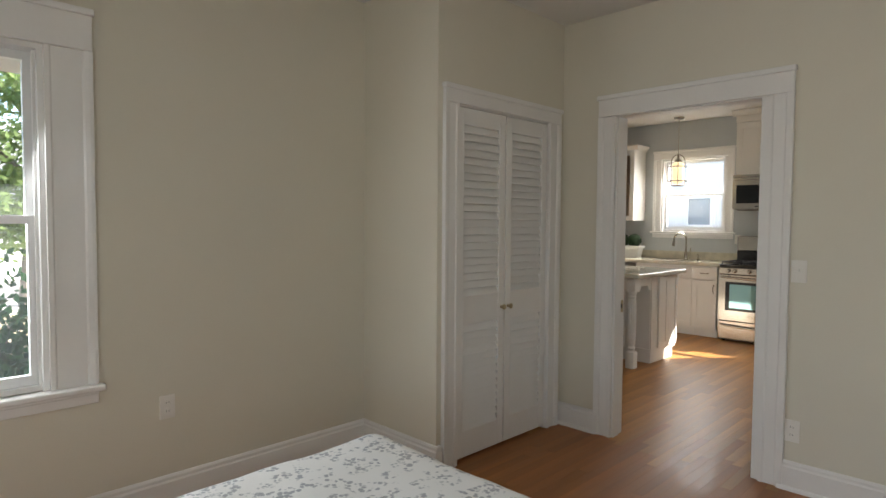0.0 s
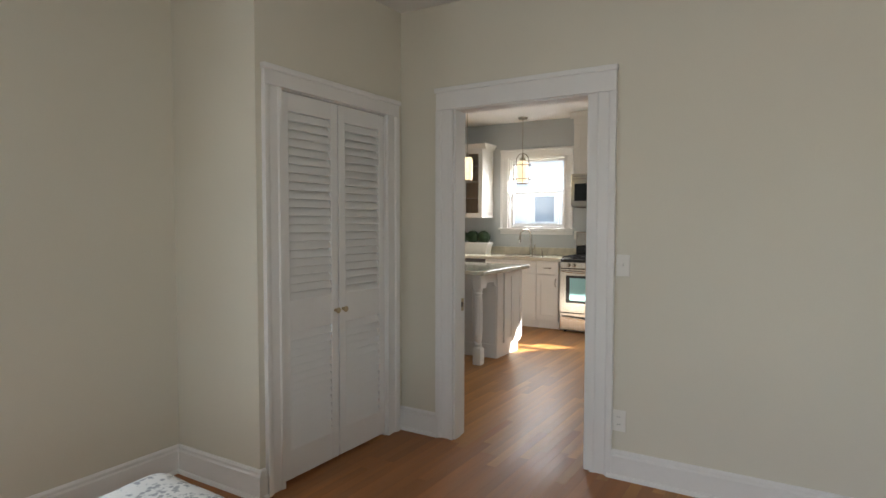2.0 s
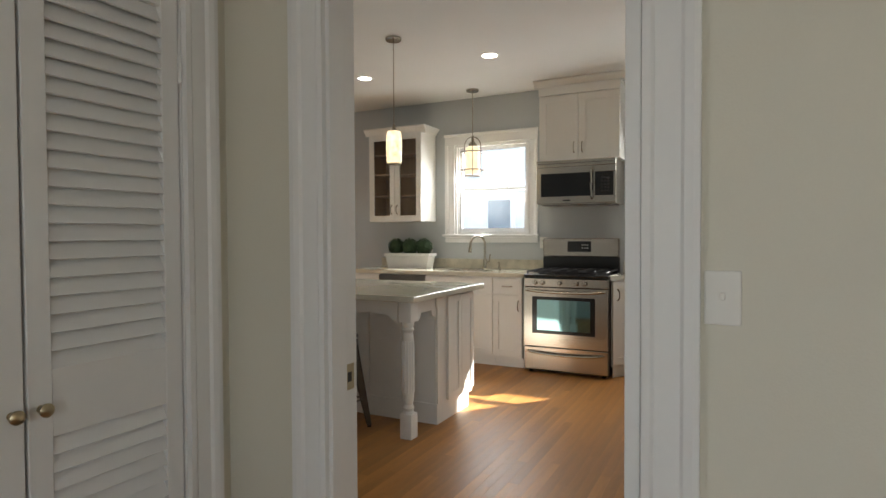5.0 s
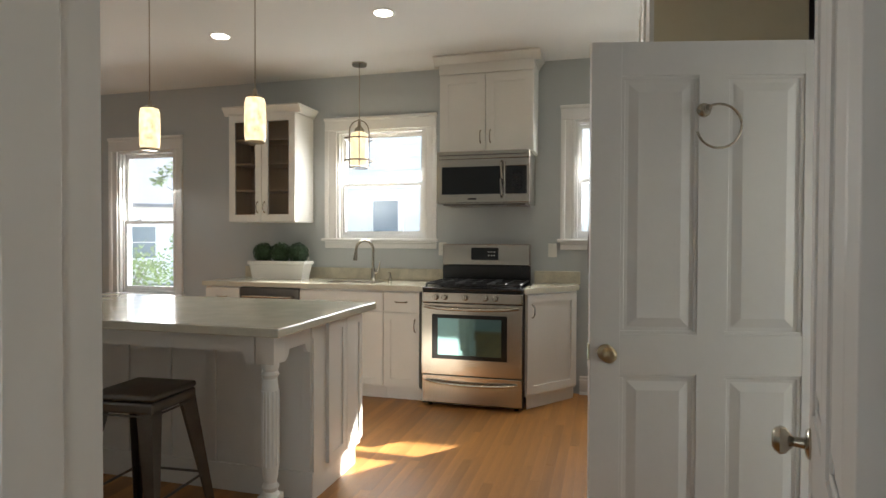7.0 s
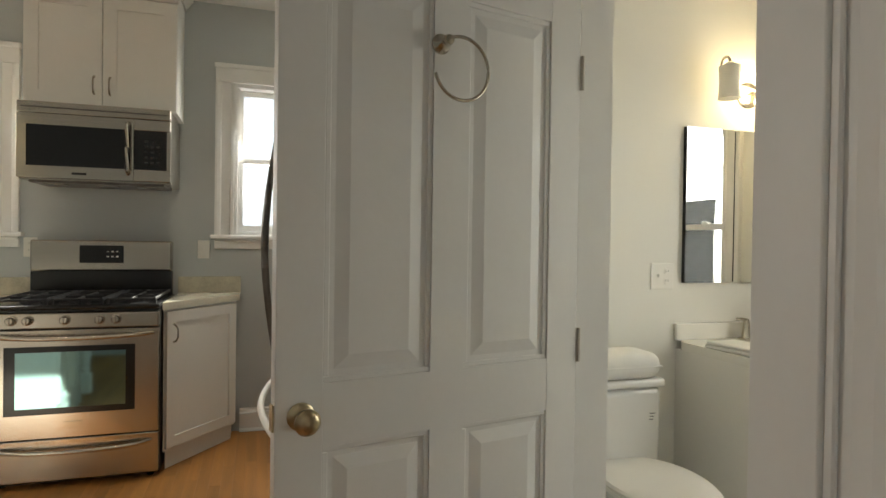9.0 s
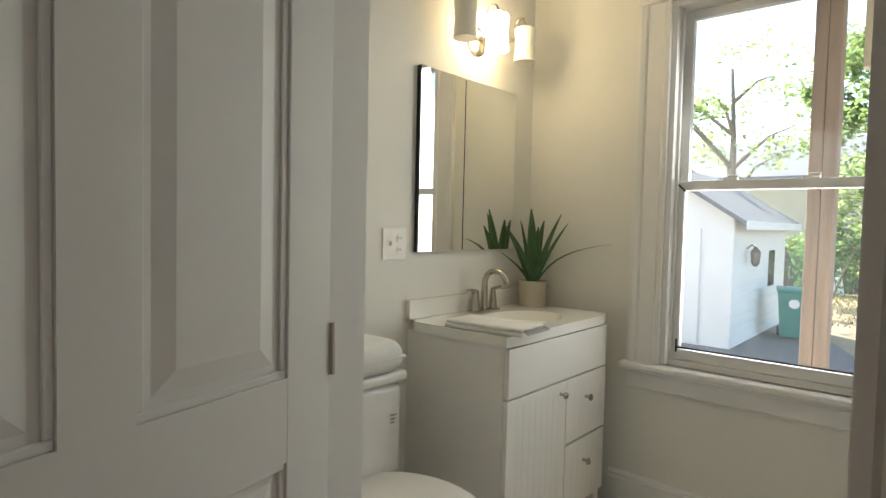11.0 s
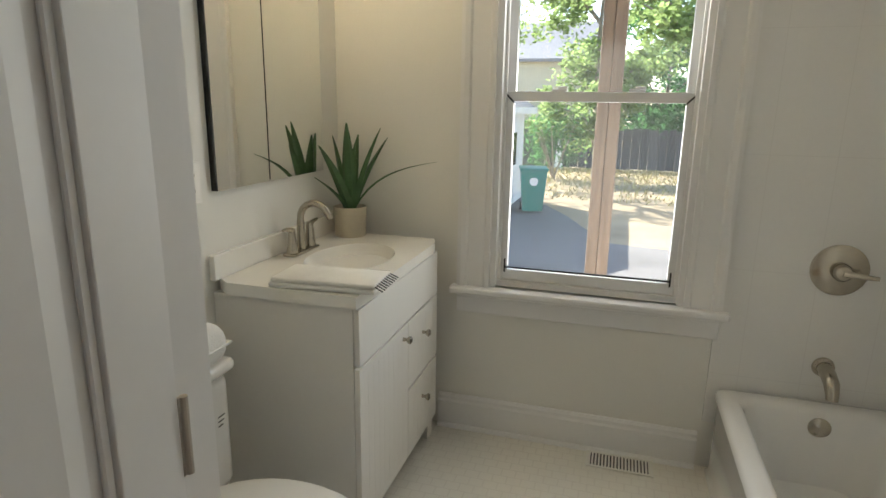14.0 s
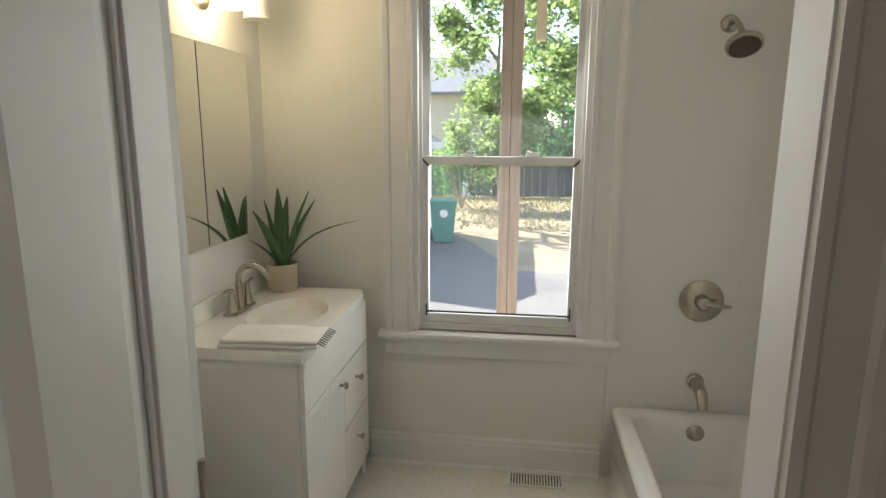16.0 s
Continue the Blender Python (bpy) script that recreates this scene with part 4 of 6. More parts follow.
# planter with boxwood balls
pl = thing("planter", "white trough planter on the counter", "planter", RE(7.80, 4.76, 0.9185))
bm = bmesh.new()
v = [bm.verts.new(p) for p in ((0.03, 0.01, 0), (0.53, 0.01, 0), (0.53, 0.15, 0), (0.03, 0.15, 0), (0, 0, 0.15), (0.56, 0, 0.15), (0.56, 0.16, 0.15), (0, 0.16, 0.15))]
for f in ((3, 2, 1, 0), (0, 1, 5, 4), (1, 2, 6, 5), (2, 3, 7, 6), (3, 0, 4, 7), (4, 5, 6, 7)):
    bm.faces.new([v[i] for i in f])
part("trough", bm, PORC, pl)
part("rim", BX(-0.012, 0.572, -0.012, 0.172, 0.13, 0.165, bevel=0.006), PORC, pl)
LEAFD = mat("dark boxwood leaves", (0.025, 0.055, 0.018), 0.6, vary=0.4, scale=40, per=0.3)


def leaf_ball(r, n, size, rnd):
    """Many small leaves standing out from a round clump."""
    bm = bmesh.new()
    bmesh.ops.create_icosphere(bm, subdivisions=2, radius=r * 0.88)
    for _ in range(n):
        d = Vector((rnd.gauss(0, 1), rnd.gauss(0, 1), rnd.gauss(0, 1))).normalized()
        p = d * r * rnd.uniform(0.86, 1.04)
        u = d.orthogonal().normalized()
        u = Matrix.Rotation(rnd.uniform(0, 6.28), 3, d) @ u
        t = (d * rnd.uniform(0.2, 0.9) + u).normalized()
        s = d.cross(t).normalized() * size * 0.3
        bm.faces.new([bm.verts.new(q) for q in (p - t * size / 2, p + s, p + t * size / 2, p - s)])
    return bm


rnd = random.Random(3)
for k in range(3):
    bl = thing("boxwood_ball", "dark green clipped boxwood ball in the planter", "plant", RE(7.88, 4.66 - 0.18 * k, 1.155), group="boxwood balls")
    part("leaves", leaf_ball(0.093, 900, 0.022, rnd), LEAFD, bl)

# island
isl = thing("kitchen_island", "white panelled kitchen island with a turned leg", "island", pose(0, 0, 0))
IX0, IX1, IY0, IY1 = 5.66, 6.225, 2.975, 5.0
part("body", BX(IX0, IX1, IY0, IY1, 0.10, 0.878), CABW, isl)
part("plinth", BX(IX0, IX1 - 0.07, IY0, IY1, 0.0, 0.0995), CABW, isl)
for k in range(8):
    y = IY0 + 0.01 + k * 0.27
    part("batten", BX(IX0 - 0.014, IX0 - 0.0002, y, y + 0.05, 0.14, 0.80, bevel=0.002), CABW, isl)
part("bottom_rail", BX(IX0 - 0.014, IX0 - 0.0002, IY0, IY1, 0.0, 0.139, bevel=0.002), CABW, isl)
part("top_rail", BX(IX0 - 0.014, IX0 - 0.0002, IY0, IY1, 0.801, 0.878, bevel=0.002), CABW, isl)
im = pose(IX0 + 0.13, IY0 - 0.0003, 0)
for x0, x1 in ((0, 0.215), (0.215, 0.43)):
    f = shaker("end_panel", x0, x1, 0.135, 0.86, isl, 0.045, th=0.018)
    f.matrix_basis = im
bm = bmesh.new()
curve = [(3.0705, 0.878), (3.0705, 0.735)] + [(3.0705 + 0.055 * math.sin(a), 0.735 + 0.055 * (1 - math.cos(a))) for a in [k * math.pi / 12 for k in range(1, 7)]]
rim_ = curve + [(7.97 - y, z) for y, z in curve[::-1]]
lo = [bm.verts.new((5.300, y, z)) for y, z in rim_]
hi = [bm.verts.new((5.322, y, z)) for y, z in rim_]
bm.faces.new(lo), bm.faces.new(hi[::-1])
for i in range(len(lo)):
    bm.faces.new((lo[i], lo[(i + 1) % len(lo)], hi[(i + 1) % len(lo)], hi[i]))
part("front_apron", bm, CABW, isl)
bm = bmesh.new()
curve = [(0.0, 0.735)] + [(0.05 * math.sin(a), 0.735 + 0.05 * (1 - math.cos(a))) for a in [k * math.pi / 12 for k in range(1, 7)]]
outl = [(5.3955, 0.878)] + [(5.3955 + x, z) for x, z in curve] + [(IX0 - 0.0165 - x, z) for x, z in curve[::-1]] + [(IX0 - 0.0165, 0.878)]
lo = [bm.verts.new((x, 2.985, z)) for x, z in outl]
hi = [bm.verts.new((x, 3.007, z)) for x, z in outl]
bm.faces.new(lo[::-1]), bm.faces.new(hi)
for i in range(len(lo)):
    bm.faces.new((lo[i], lo[(i + 1) % len(lo)], hi[(i + 1) % len(lo)], hi[i]))
part("side_apron", bm, CABW, isl)


def turned_leg(y):
    bm = box(bmesh.new(), -0.042, 0.042, -0.042, 0.042, 0, 0.16, 0.005)
    lathe(bm, [(0.040, 0.16), (0.029, 0.175), (0.037, 0.195), (0.026, 0.215), (0.031, 0.235), (0.035, 0.27), (0.037, 0.35), (0.036, 0.60), (0.033, 0.66), (0.029, 0.672), (0.039, 0.69), (0.031, 0.705), (0.038, 0.72), (0.038, 0.74)], 28)
    box(bm, -0.046, 0.046, -0.046, 0.046, 0.74, 0.878, 0.004)
    lg = part("leg", bm, CABW, isl, "white turned leg on a square block", smooth=True)
    lg.matrix_basis = pose(5.345, y, 0)
    flute = mesh_of("flute", cyl(bmesh.new(), (0, 0, 0.29), (0, 0, 0.62), 0.004, n=6), TRIM)
    for k in range(14):
        a = 2 * math.pi * k / 14
        shared("flute", flute, lg, pose(0.0358 * math.cos(a), 0.0358 * math.sin(a), 0))


turned_leg(3.02)
turned_leg(4.95)
solid("island_top", box(bmesh.new(), 5.185, 6.255, 2.885, 5.08, 0.879, 0.918, 0.006), STONE, "pale polished stone island top with a seating overhang", "countertop", kind="thing")


def stool(m):
    s = thing("bar_stool", "gunmetal sheet-steel stool at the island", "stool", m, group="island stools")
    bm = box(bmesh.new(), -0.155, 0.155, -0.155, 0.155, 0.605, 0.635, 0.014, 3)
    part("seat", bm, GUN, s, smooth=True)
    part("seat_rim", box(bmesh.new(), -0.152, 0.152, -0.152, 0.152, 0.555, 0.6045, 0.012), GUN, s)
    for sx in (-1, 1):
        for sy in (-1, 1):
            bm = bmesh.new()
            top, foot = Vector((sx * 0.132, sy * 0.132, 0.59)), Vector((sx * 0.205, sy * 0.205, 0.012))
            u, w = Vector((-sx, 0, 0)), Vector((0, -sy, 0))
            for dirv in (u, w):
                a = [top - (u + w) * 0.014, top + dirv * 0.072, foot + dirv * 0.026, foot - (u + w) * 0.008]
                q = (w if dirv is u else u) * 0.004
                vs = [bm.verts.new(p) for p in a] + [bm.verts.new(p + q) for p in a]
                for f in ((0, 1, 2, 3), (7, 6, 5, 4), (0, 4, 5, 1), (1, 5, 6, 2), (2, 6, 7, 3), (3, 7, 4, 0)):
                    bm.faces.new([vs[i] for i in f])
            lg = part("leg", bm, GUN, s)
            part("foot", cyl(bmesh.new(), foot - Vector((0, 0, 0.012)) - (u + w) * -0.004, foot + (u + w) * 0.004, 0.014, n=10), BLACK, lg)
    for a, b in (((-1, -1), (1, -1)), ((1, -1), (1, 1)), ((1, 1), (-1, 1)), ((-1, 1), (-1, -1))):
        part("stretcher", cyl(bmesh.new(), (a[0] * 0.178, a[1] * 0.178, 0.2), (b[0] * 0.178, b[1] * 0.178, 0.2), 0.006, n=8), GUN, s)
        part("brace", cyl(bmesh.new(), (a[0] * 0.14, a[1] * 0.14, 0.545), (b[0] * 0.14, b[1] * 0.14, 0.545), 0.005, n=8), GUN, s)
    return s


st1 = stool(pose(5.20, 3.555, 0, 0, 0, 4))
copy_thing(st1, pose(5.22, 4.32, 0, 0, 0, -3))


# lamps
def pendant(x, y, label):
    p = thing("pendant_lamp", label, "pendant lamp", pose(x, y, 0), group="island pendants")
    part("canopy", lathe(bmesh.new(), [(0.055, KZ - 0.022), (0.062, KZ - 0.012), (0.062, KZ)], 24), NICKEL, p, smooth=True)
    part("cord", cyl(bmesh.new(), (0, 0, 2.09), (0, 0, KZ - 0.02), 0.004, n=8), NICKEL, p)
    part("cap", lathe(bmesh.new(), [(0.045, 2.078), (0.045, 2.088), (0.014, 2.096), (0.010, 2.13)], 20), NICKEL, p, smooth=True)
    sh = part("shade", lathe(bmesh.new(), [(0.052, 1.832), (0.058, 1.86), (0.060, 1.95), (0.058, 2.05), (0.050, 2.078)], 28), SHADE, p, "lit mottled amber art glass shade", smooth=True)
    part("shade_rim", lathe(bmesh.new(), [(0.050, 1.826), (0.054, 1.829), (0.053, 1.836)], 28), BRASS, sh, smooth=True)
    return p


pendant(6.0, 3.52, "lit mottled glass pendant lamp above the island")
pendant(6.07, 4.30, "lit mottled glass pendant lamp above the island")
cp3 = thing("cage_pendant", "lit pendant lamp in a nickel ring cage above the sink", "pendant lamp", pose(7.74, 3.64, 0))
part("canopy", lathe(bmesh.new(), [(0.060, KZ - 0.022), (0.066, KZ - 0.010), (0.066, KZ)], 24), NICKEL, cp3, smooth=True)
part("cord", cyl(bmesh.new(), (0, 0, 2.31), (0, 0, KZ - 0.02), 0.004, n=8), NICKEL, cp3)
part("shade", lathe(bmesh.new(), [(0.070, 1.91), (0.075, 1.92), (0.075, 2.16), (0.068, 2.185), (0.03, 2.20)], 28), SHADE, cp3, "lit amber glass cylinder", smooth=True)
part("cap", lathe(bmesh.new(), [(0.045, 2.20), (0.04, 2.225), (0.015, 2.25), (0.012, 2.31)], 20), NICKEL, cp3, smooth=True)
ringpts = lambda r, z: [(r * math.cos(2 * math.pi * k / 32), r * math.sin(2 * math.pi * k / 32), z) for k in range(32)]
for r, z in ((0.125, 2.14), (0.125, 1.955), (0.080, 1.895)):
    part("cage_ring", tube(bmesh.new(), ringpts(r, z), 0.006, 8, True), CAGE, cp3, smooth=True)
for k in range(4):
    a = k * math.pi / 2 + 0.4
    part("cage_bar", tube(bmesh.new(), [(0.08 * math.cos(a), 0.08 * math.sin(a), 1.895)] + [(0.084 * math.cos(a), 0.084 * math.sin(a), z) for z in (1.95, 2.05, 2.18)] + [(0.084 * math.cos(b) * math.cos(a), 0.084 * math.cos(b) * math.sin(a), 2.20 + 0.10 * math.sin(b)) for b in [j * math.pi / 16 for j in range(1, 8)]], 0.005, 8), CAGE, cp3, smooth=True)
    part("cage_spoke", cyl(bmesh.new(), (0.08 * math.cos(a), 0.08 * math.sin(a), 1.955), (0.125 * math.cos(a), 0.125 * math.sin(a), 1.955), 0.0035, n=8), CAGE, cp3)
for cx, cy in CANS:
    rl = thing("recessed_light", "lit recessed ceiling light with a white trim ring", "ceiling light", pose(cx, cy, KZ), group="recessed lights")
    part("trim_ring", lathe(bmesh.new(), [(0.062, -0.006), (0.075, -0.006), (0.085, -0.001), (0.085, 0.0)], 32), TRIM, rl, smooth=True)
    part("lens", lathe(bmesh.new(), [(0.060, -0.0075), (0.061, -0.0062)], 32), LED, rl)

# refrigerator with its cabinet
fr = thing("refrigerator", "stainless steel refrigerator with long bowed handles", "refrigerator", RS(6.80, 1.60, 0))
part("body", BX(0.01, 0.90, 0.045, 0.80, 0.03, 1.78), GUN, fr)
for a, b in ((0.012, 0.453), (0.457, 0.898)):
    d = part("door", BX(a, b, 0, 0.044, 0.74, 1.775, bevel=0.008), STEEL, fr)
    hx = b - 0.04 if a < 0.4 else a + 0.40
    part("handle", tube(bmesh.new(), [(hx, -0.002, 0.82)] + [(hx, -0.03 - 0.045 * math.sin(math.pi * k / 12), 0.84 + 0.80 * k / 12) for k in range(13)] + [(hx, -0.002, 1.66)], 0.011), GUN, d, smooth=True)
d = part("freezer_drawer", BX(0.012, 0.898, 0, 0.044, 0.05, 0.732, bevel=0.008), STEEL, fr)
part("handle", tube(bmesh.new(), [(0.06, -0.002, 0.62)] + [(0.06 + 0.79 * k / 12, -0.035 - 0.045 * math.sin(math.pi * k / 12), 0.62) for k in range(13)] + [(0.85, -0.002, 0.62)], 0.013), PLAST, d, smooth=True)
part("plinth", BX(0.02, 0.88, 0.06, 0.78, 0.0, 0.03), BLACK, fr)
FCAB = mat("cream painted cabinet side", (0.70, 0.62, 0.44), 0.45, vary=0.03)
fc = thing("fridge_cabinet", "cream cabinet above the refrigerator, up to the ceiling", "cabinet", RS(6.81, 1.40, 1.83))
part("body", BX(0.0, 0.93, 0.0, 0.618, 0, 0.95), FCAB, fc)
for k in range(2):
    f = shaker("door", k * 0.465, (k + 1) * 0.465, 0.0, 0.82, fc, 0.06)
    bow_handle(f, 0.465 + (-0.04 if k == 0 else 0.04), 0.25, True, y=-0.02)
bow_handle(fc, 0.90, 0.25, True, y=-0.02)


def wall_plate(name, label, m, toggles=1, outlet=False):
    p = thing(name, label, "wall plate", m)
    w = 0.072 if toggles == 1 else 0.118
    part("plate", BX(-w / 2, w / 2, -0.006, 0, -0.058, 0.058, bevel=0.0025), PLAST, p)
    for k in range(toggles):
        x = (k - (toggles - 1) / 2) * 0.046
        if outlet and k == toggles - 1:
            for s in (-1, 1):
                part("socket", lathe(bmesh.new(), [(0.016, 0), (0.016, 0.0025), (0, 0.0026)], 18, Matrix.Translation((x, -0.006, s * 0.021)) @ Matrix.Rotation(radians(90), 4, "X")), PLAST, p)
                for q in (-1, 1):
                    part("slot", BX(x + q * 0.006 - 0.001, x + q * 0.006 + 0.001, -0.0092, -0.0084, s * 0.021 - 0.003, s * 0.021 + 0.006), SLOT, p)
        else:
            part("toggle", BX(x - 0.005, x + 0.005, -0.018, -0.006, -0.004, 0.012, bevel=0.002), PLAST, p)
            for s in (-1, 1):
                part("screw", cyl(bmesh.new(), (x, -0.0072, s * 0.042), (x, -0.006, s * 0.042), 0.003, n=8), PLAST, p)
    return p


wall_plate("light_switch", "white toggle switch plate beside the bedroom door", RE(XB, 1.178, 1.15))
wall_plate("wall_outlet", "white outlet plate on the bedroom wall", RE(XB, 1.186, 0.311), 1, True)
wall_plate("wall_outlet", "white outlet plate under the bedroom window", R0(1.134, YN, 0.486), 1, True)
wall_plate("wall_outlet", "white outlet plate beside the sink window", RE(XE, 2.99, 1.20), 1, True)
wall_plate("light_switch", "white switch plate beside the cooker", RE(XE, 2.03, 1.195))
wall_plate("wall_outlet", "white outlet plate behind the planter", RE(XE, 4.33, 1.14), 1, True)
wall_plate("bath_switch", "white switch and outlet plate beside the mirror", RE(XV, -0.018, 1.125), 2, True)

# ---- bathroom ----
va = thing("vanity", "white beadboard vanity cabinet with drawers", "vanity", RE(5.745, -0.10, 0))
VW, VD, VH = 0.735, 0.444, 0.80
part("body", BX(0, VW, 0.0, VD, 0.09, VH), CABW, va)
for x0, x1 in ((0, 0.055), (VW - 0.055, VW)):
    part("foot", BX(x0, x1, 0.0, 0.06, 0.0, 0.0895), CABW, va)
    part("back_foot", BX(x0, x1, VD - 0.06, VD, 0.0, 0.0895), CABW, va)
part("false_front", BX(0.004, VW - 0.004, -0.018, -0.0005, 0.625, VH - 0.005, bevel=0.002), CABW, va)


def bead_front(name, x0, x1, z0, z1, knob_at):
    bm = box(bmesh.new(), x0 + 0.002, x1 - 0.002, -0.018, -0.0005, z0 + 0.002, z1 - 0.002, 0.002)
    f = part(name, bm, CABW, va)
    n = int((x1 - x0 - 0.08) / 0.04)
    for k in range(n):
        x = x0 + 0.04 + (k + 0.5) * (x1 - x0 - 0.08) / n
        part("bead", BX(x - 0.0015, x + 0.0015, -0.0185, -0.0175, z0 + 0.03, z1 - 0.03), CABW, f)
    part("knob", lathe(bmesh.new(), [(0.007, 0), (0.005, 0.012), (0.013, 0.02), (0.014, 0.026), (0.009, 0.03), (0, 0.031)], 16, Matrix.Translation((knob_at[0], -0.018, knob_at[1])) @ Matrix.Rotation(radians(90), 4, "X")), NICKEL, f, "brushed nickel knob", smooth=True)


bead_front("door", 0, 0.40, 0.095, 0.62, (0.352, 0.575))
bead_front("drawer_front", 0.40, VW, 0.365, 0.62, (0.555, 0.525))
bead_front("drawer_front", 0.40, VW, 0.095, 0.36, (0.555, 0.265))
vt = thing("marble_counter", "white cultured marble counter with an oval basin on the vanity", "sink counter", pose(0, 0, 0))
x0, x1, y0, y1, zt = 5.722, XV - 0.001, -0.850, -0.087, 0.838
cxb, cyb, ra, rb = 5.93, -0.485, 0.14, 0.205
bm = bmesh.new()
N = 40
rim = [bm.verts.new((cxb + ra * math.cos(2 * math.pi * k / N), cyb + rb * math.sin(2 * math.pi * k / N), zt)) for k in range(N)]


def on_edge(a):
    c, s = math.cos(a), math.sin(a)
    k = min(((x1 - cxb) if c > 0 else (cxb - x0)) / max(abs(c), 1e-6), ((y1 - cyb) if s > 0 else (cyb - y0)) / max(abs(s), 1e-6))
    return cxb + c * k, cyb + s * k


outer = [bm.verts.new((*on_edge(2 * math.pi * k / N), zt)) for k in range(N)]
foot_r = [bm.verts.new((v.co.x, v.co.y, VH + 0.001)) for v in outer]
rings = [rim]
for q, dz in ((0.94, 0.02), (0.82, 0.06), (0.6, 0.10), (0.25, 0.125)):
    rings.append([bm.verts.new((cxb + ra * q * math.cos(2 * math.pi * k / N), cyb + rb * q * math.sin(2 * math.pi * k / N), zt - dz)) for k in range(N)])
for a, b in [(outer, rim), (foot_r, outer)] + list(zip(rings, rings[1:])):
    for k in range(N):
        bm.faces.new((a[k], a[(k + 1) % N], b[(k + 1) % N], b[k]))
bm.faces.new(rings[-1])
part("basin_top", bm, ACRYL, vt, smooth=True)
part("backsplash", BX(x1 - 0.02, x1, y0, y1, zt, zt + 0.075, bevel=0.004), ACRYL, vt)
fa = thing("basin_faucet", "brushed nickel two-handle basin faucet", "faucet", pose(6.118, -0.485, zt))
part("base", box(bmesh.new(), -0.026, 0.026, -0.085, 0.085, 0, 0.012, 0.006), NICKEL, fa, smooth=True)
part("spout", tube(bmesh.new(), [(0, 0, 0.01), (0, 0, 0.10)] + [(-0.055 + 0.055 * math.cos(a), 0, 0.12 + 0.055 * math.sin(a)) for a in [math.pi * k / 12 for k in range(11)]] + [(-0.115, 0, 0.125)], [0.016, 0.014] + [0.012] * 11 + [0.011]), NICKEL, fa, smooth=True)
for s in (-1, 1):
    h = part("handle", lathe(bmesh.new(), [(0.021, 0.01), (0.016, 0.05), (0.012, 0.085), (0.010, 0.095)], 18, Matrix.Translation((0, s * 0.06, 0))), NICKEL, fa, smooth=True)
    part("lever", tube(bmesh.new(), [(0, s * 0.06, 0.088), (0.0, s * 0.085, 0.095), (0.0, s * 0.115, 0.098)], [0.010, 0.008, 0.005]), NICKEL, h, smooth=True)
# aloe plant
pot = thing("aloe_plant", "potted aloe with thick green leaves on the vanity", "plant", pose(6.078, -0.795, zt))
POT = mat("beige ribbed clay pot", (0.55, 0.49, 0.37), 0.75, vary=0.1, scale=20, bump=0.2, bscale=150)
part("pot", lathe(bmesh.new(), [(0.058, 0), (0.061, 0.004), (0.065, 0.115), (0.061, 0.117), (0.056, 0.10), (0, 0.098)], 28), POT, pot, smooth=True)
ALOE = mat("thick green aloe leaf", (0.065, 0.14, 0.05), 0.4, vary=0.3, scale=14, bump=0.1, bscale=60)
rnd = random.Random(7)
for az, reach, rise, bend, wd in ((80, 0.17, 0.27, 0.0, 0.048), (110, 0.06, 0.35, 0.0, 0.052), (150, 0.03, 0.27, 0.0, 0.046), (200, 0.11, 0.33, 0.0, 0.054), (215, 0.14, 0.29, 0.0, 0.042), (268, 0.07, 0.30, 0.0, 0.048), (40, 0.05, 0.30, 0.0, 0.046), (200, 0.33, 0.40, -0.50, 0.021), (75, 0.18, 0.17, -0.10, 0.018)):
    a = radians(az)
    bm = bmesh.new()
    rows = []
    for k in range(9):
        u = k / 8
        rr = 0.012 + reach * (0.6 * u + 0.4 * u * u)
        zz = 0.098 + 0.97 * rise * (u + bend * u * u * 1.2 - bend * u ** 4 * 0.2)
        ww = wd * (0.75 + 0.5 * u - 1.18 * u ** 2.2) * 0.6 + 0.001
        c = Vector((rr * math.cos(a), rr * math.sin(a), zz))
        s = Vector((-math.sin(a), math.cos(a), 0))
        inn = Vector((-math.cos(a), -math.sin(a), 0.3))
        rows.append([bm.verts.new(p) for p in (c - s * ww + inn * ww * 0.35, c - s * ww * 0.5 - inn * ww * 0.35, c + s * ww * 0.5 - inn * ww * 0.35, c + s * ww + inn * ww * 0.35, c + inn * ww * 0.05)])
    for lo, hi in zip(rows, rows[1:]):
        for i in range(5):
            bm.faces.new((lo[i], lo[(i + 1) % 5], hi[(i + 1) % 5], hi[i]))
    bm.faces.new(rows[0][::-1]), bm.faces.new(rows[-1])
    part("leaf", bm, ALOE, pot, smooth=True)
SOIL = mat("dark potting soil", (0.03, 0.022, 0.015), 0.95, vary=0.3, scale=60, bump=0.8, bscale=200)
part("soil", lathe(bmesh.new(), [(0.0555, 0.09), (0.055, 0.1005), (0, 0.103)], 20), SOIL, pot)
# folded towel with a striped border
tw = thing("hand_towel", "folded white towel with a dark striped fringe", "towel", pose(5.84, -0.185, zt + 0.001, 0, 0, 184))
bm = box(bmesh.new(), -0.165, 0.15, -0.085, 0.085, 0, 0.014, 0.006, 3)
part("fold", bm, TOWEL, tw, smooth=True)
part("upper_fold", box(bmesh.new(), -0.160, 0.148, -0.08, 0.078, 0.0145, 0.027, 0.006, 3), TOWEL, tw, smooth=True)
for k in range(7):
    part("stripe", BX(0.085 + 0.009 * k, 0.089 + 0.009 * k, 0.0775, 0.0795, 0.016, 0.026), INK, tw)
for k in range(9):
    part("fringe", cyl(bmesh.new(), (0.146, -0.07 + 0.017 * k, 0.022), (0.172, -0.075 + 0.018 * k, 0.010), 0.0018, n=5), INK, tw)
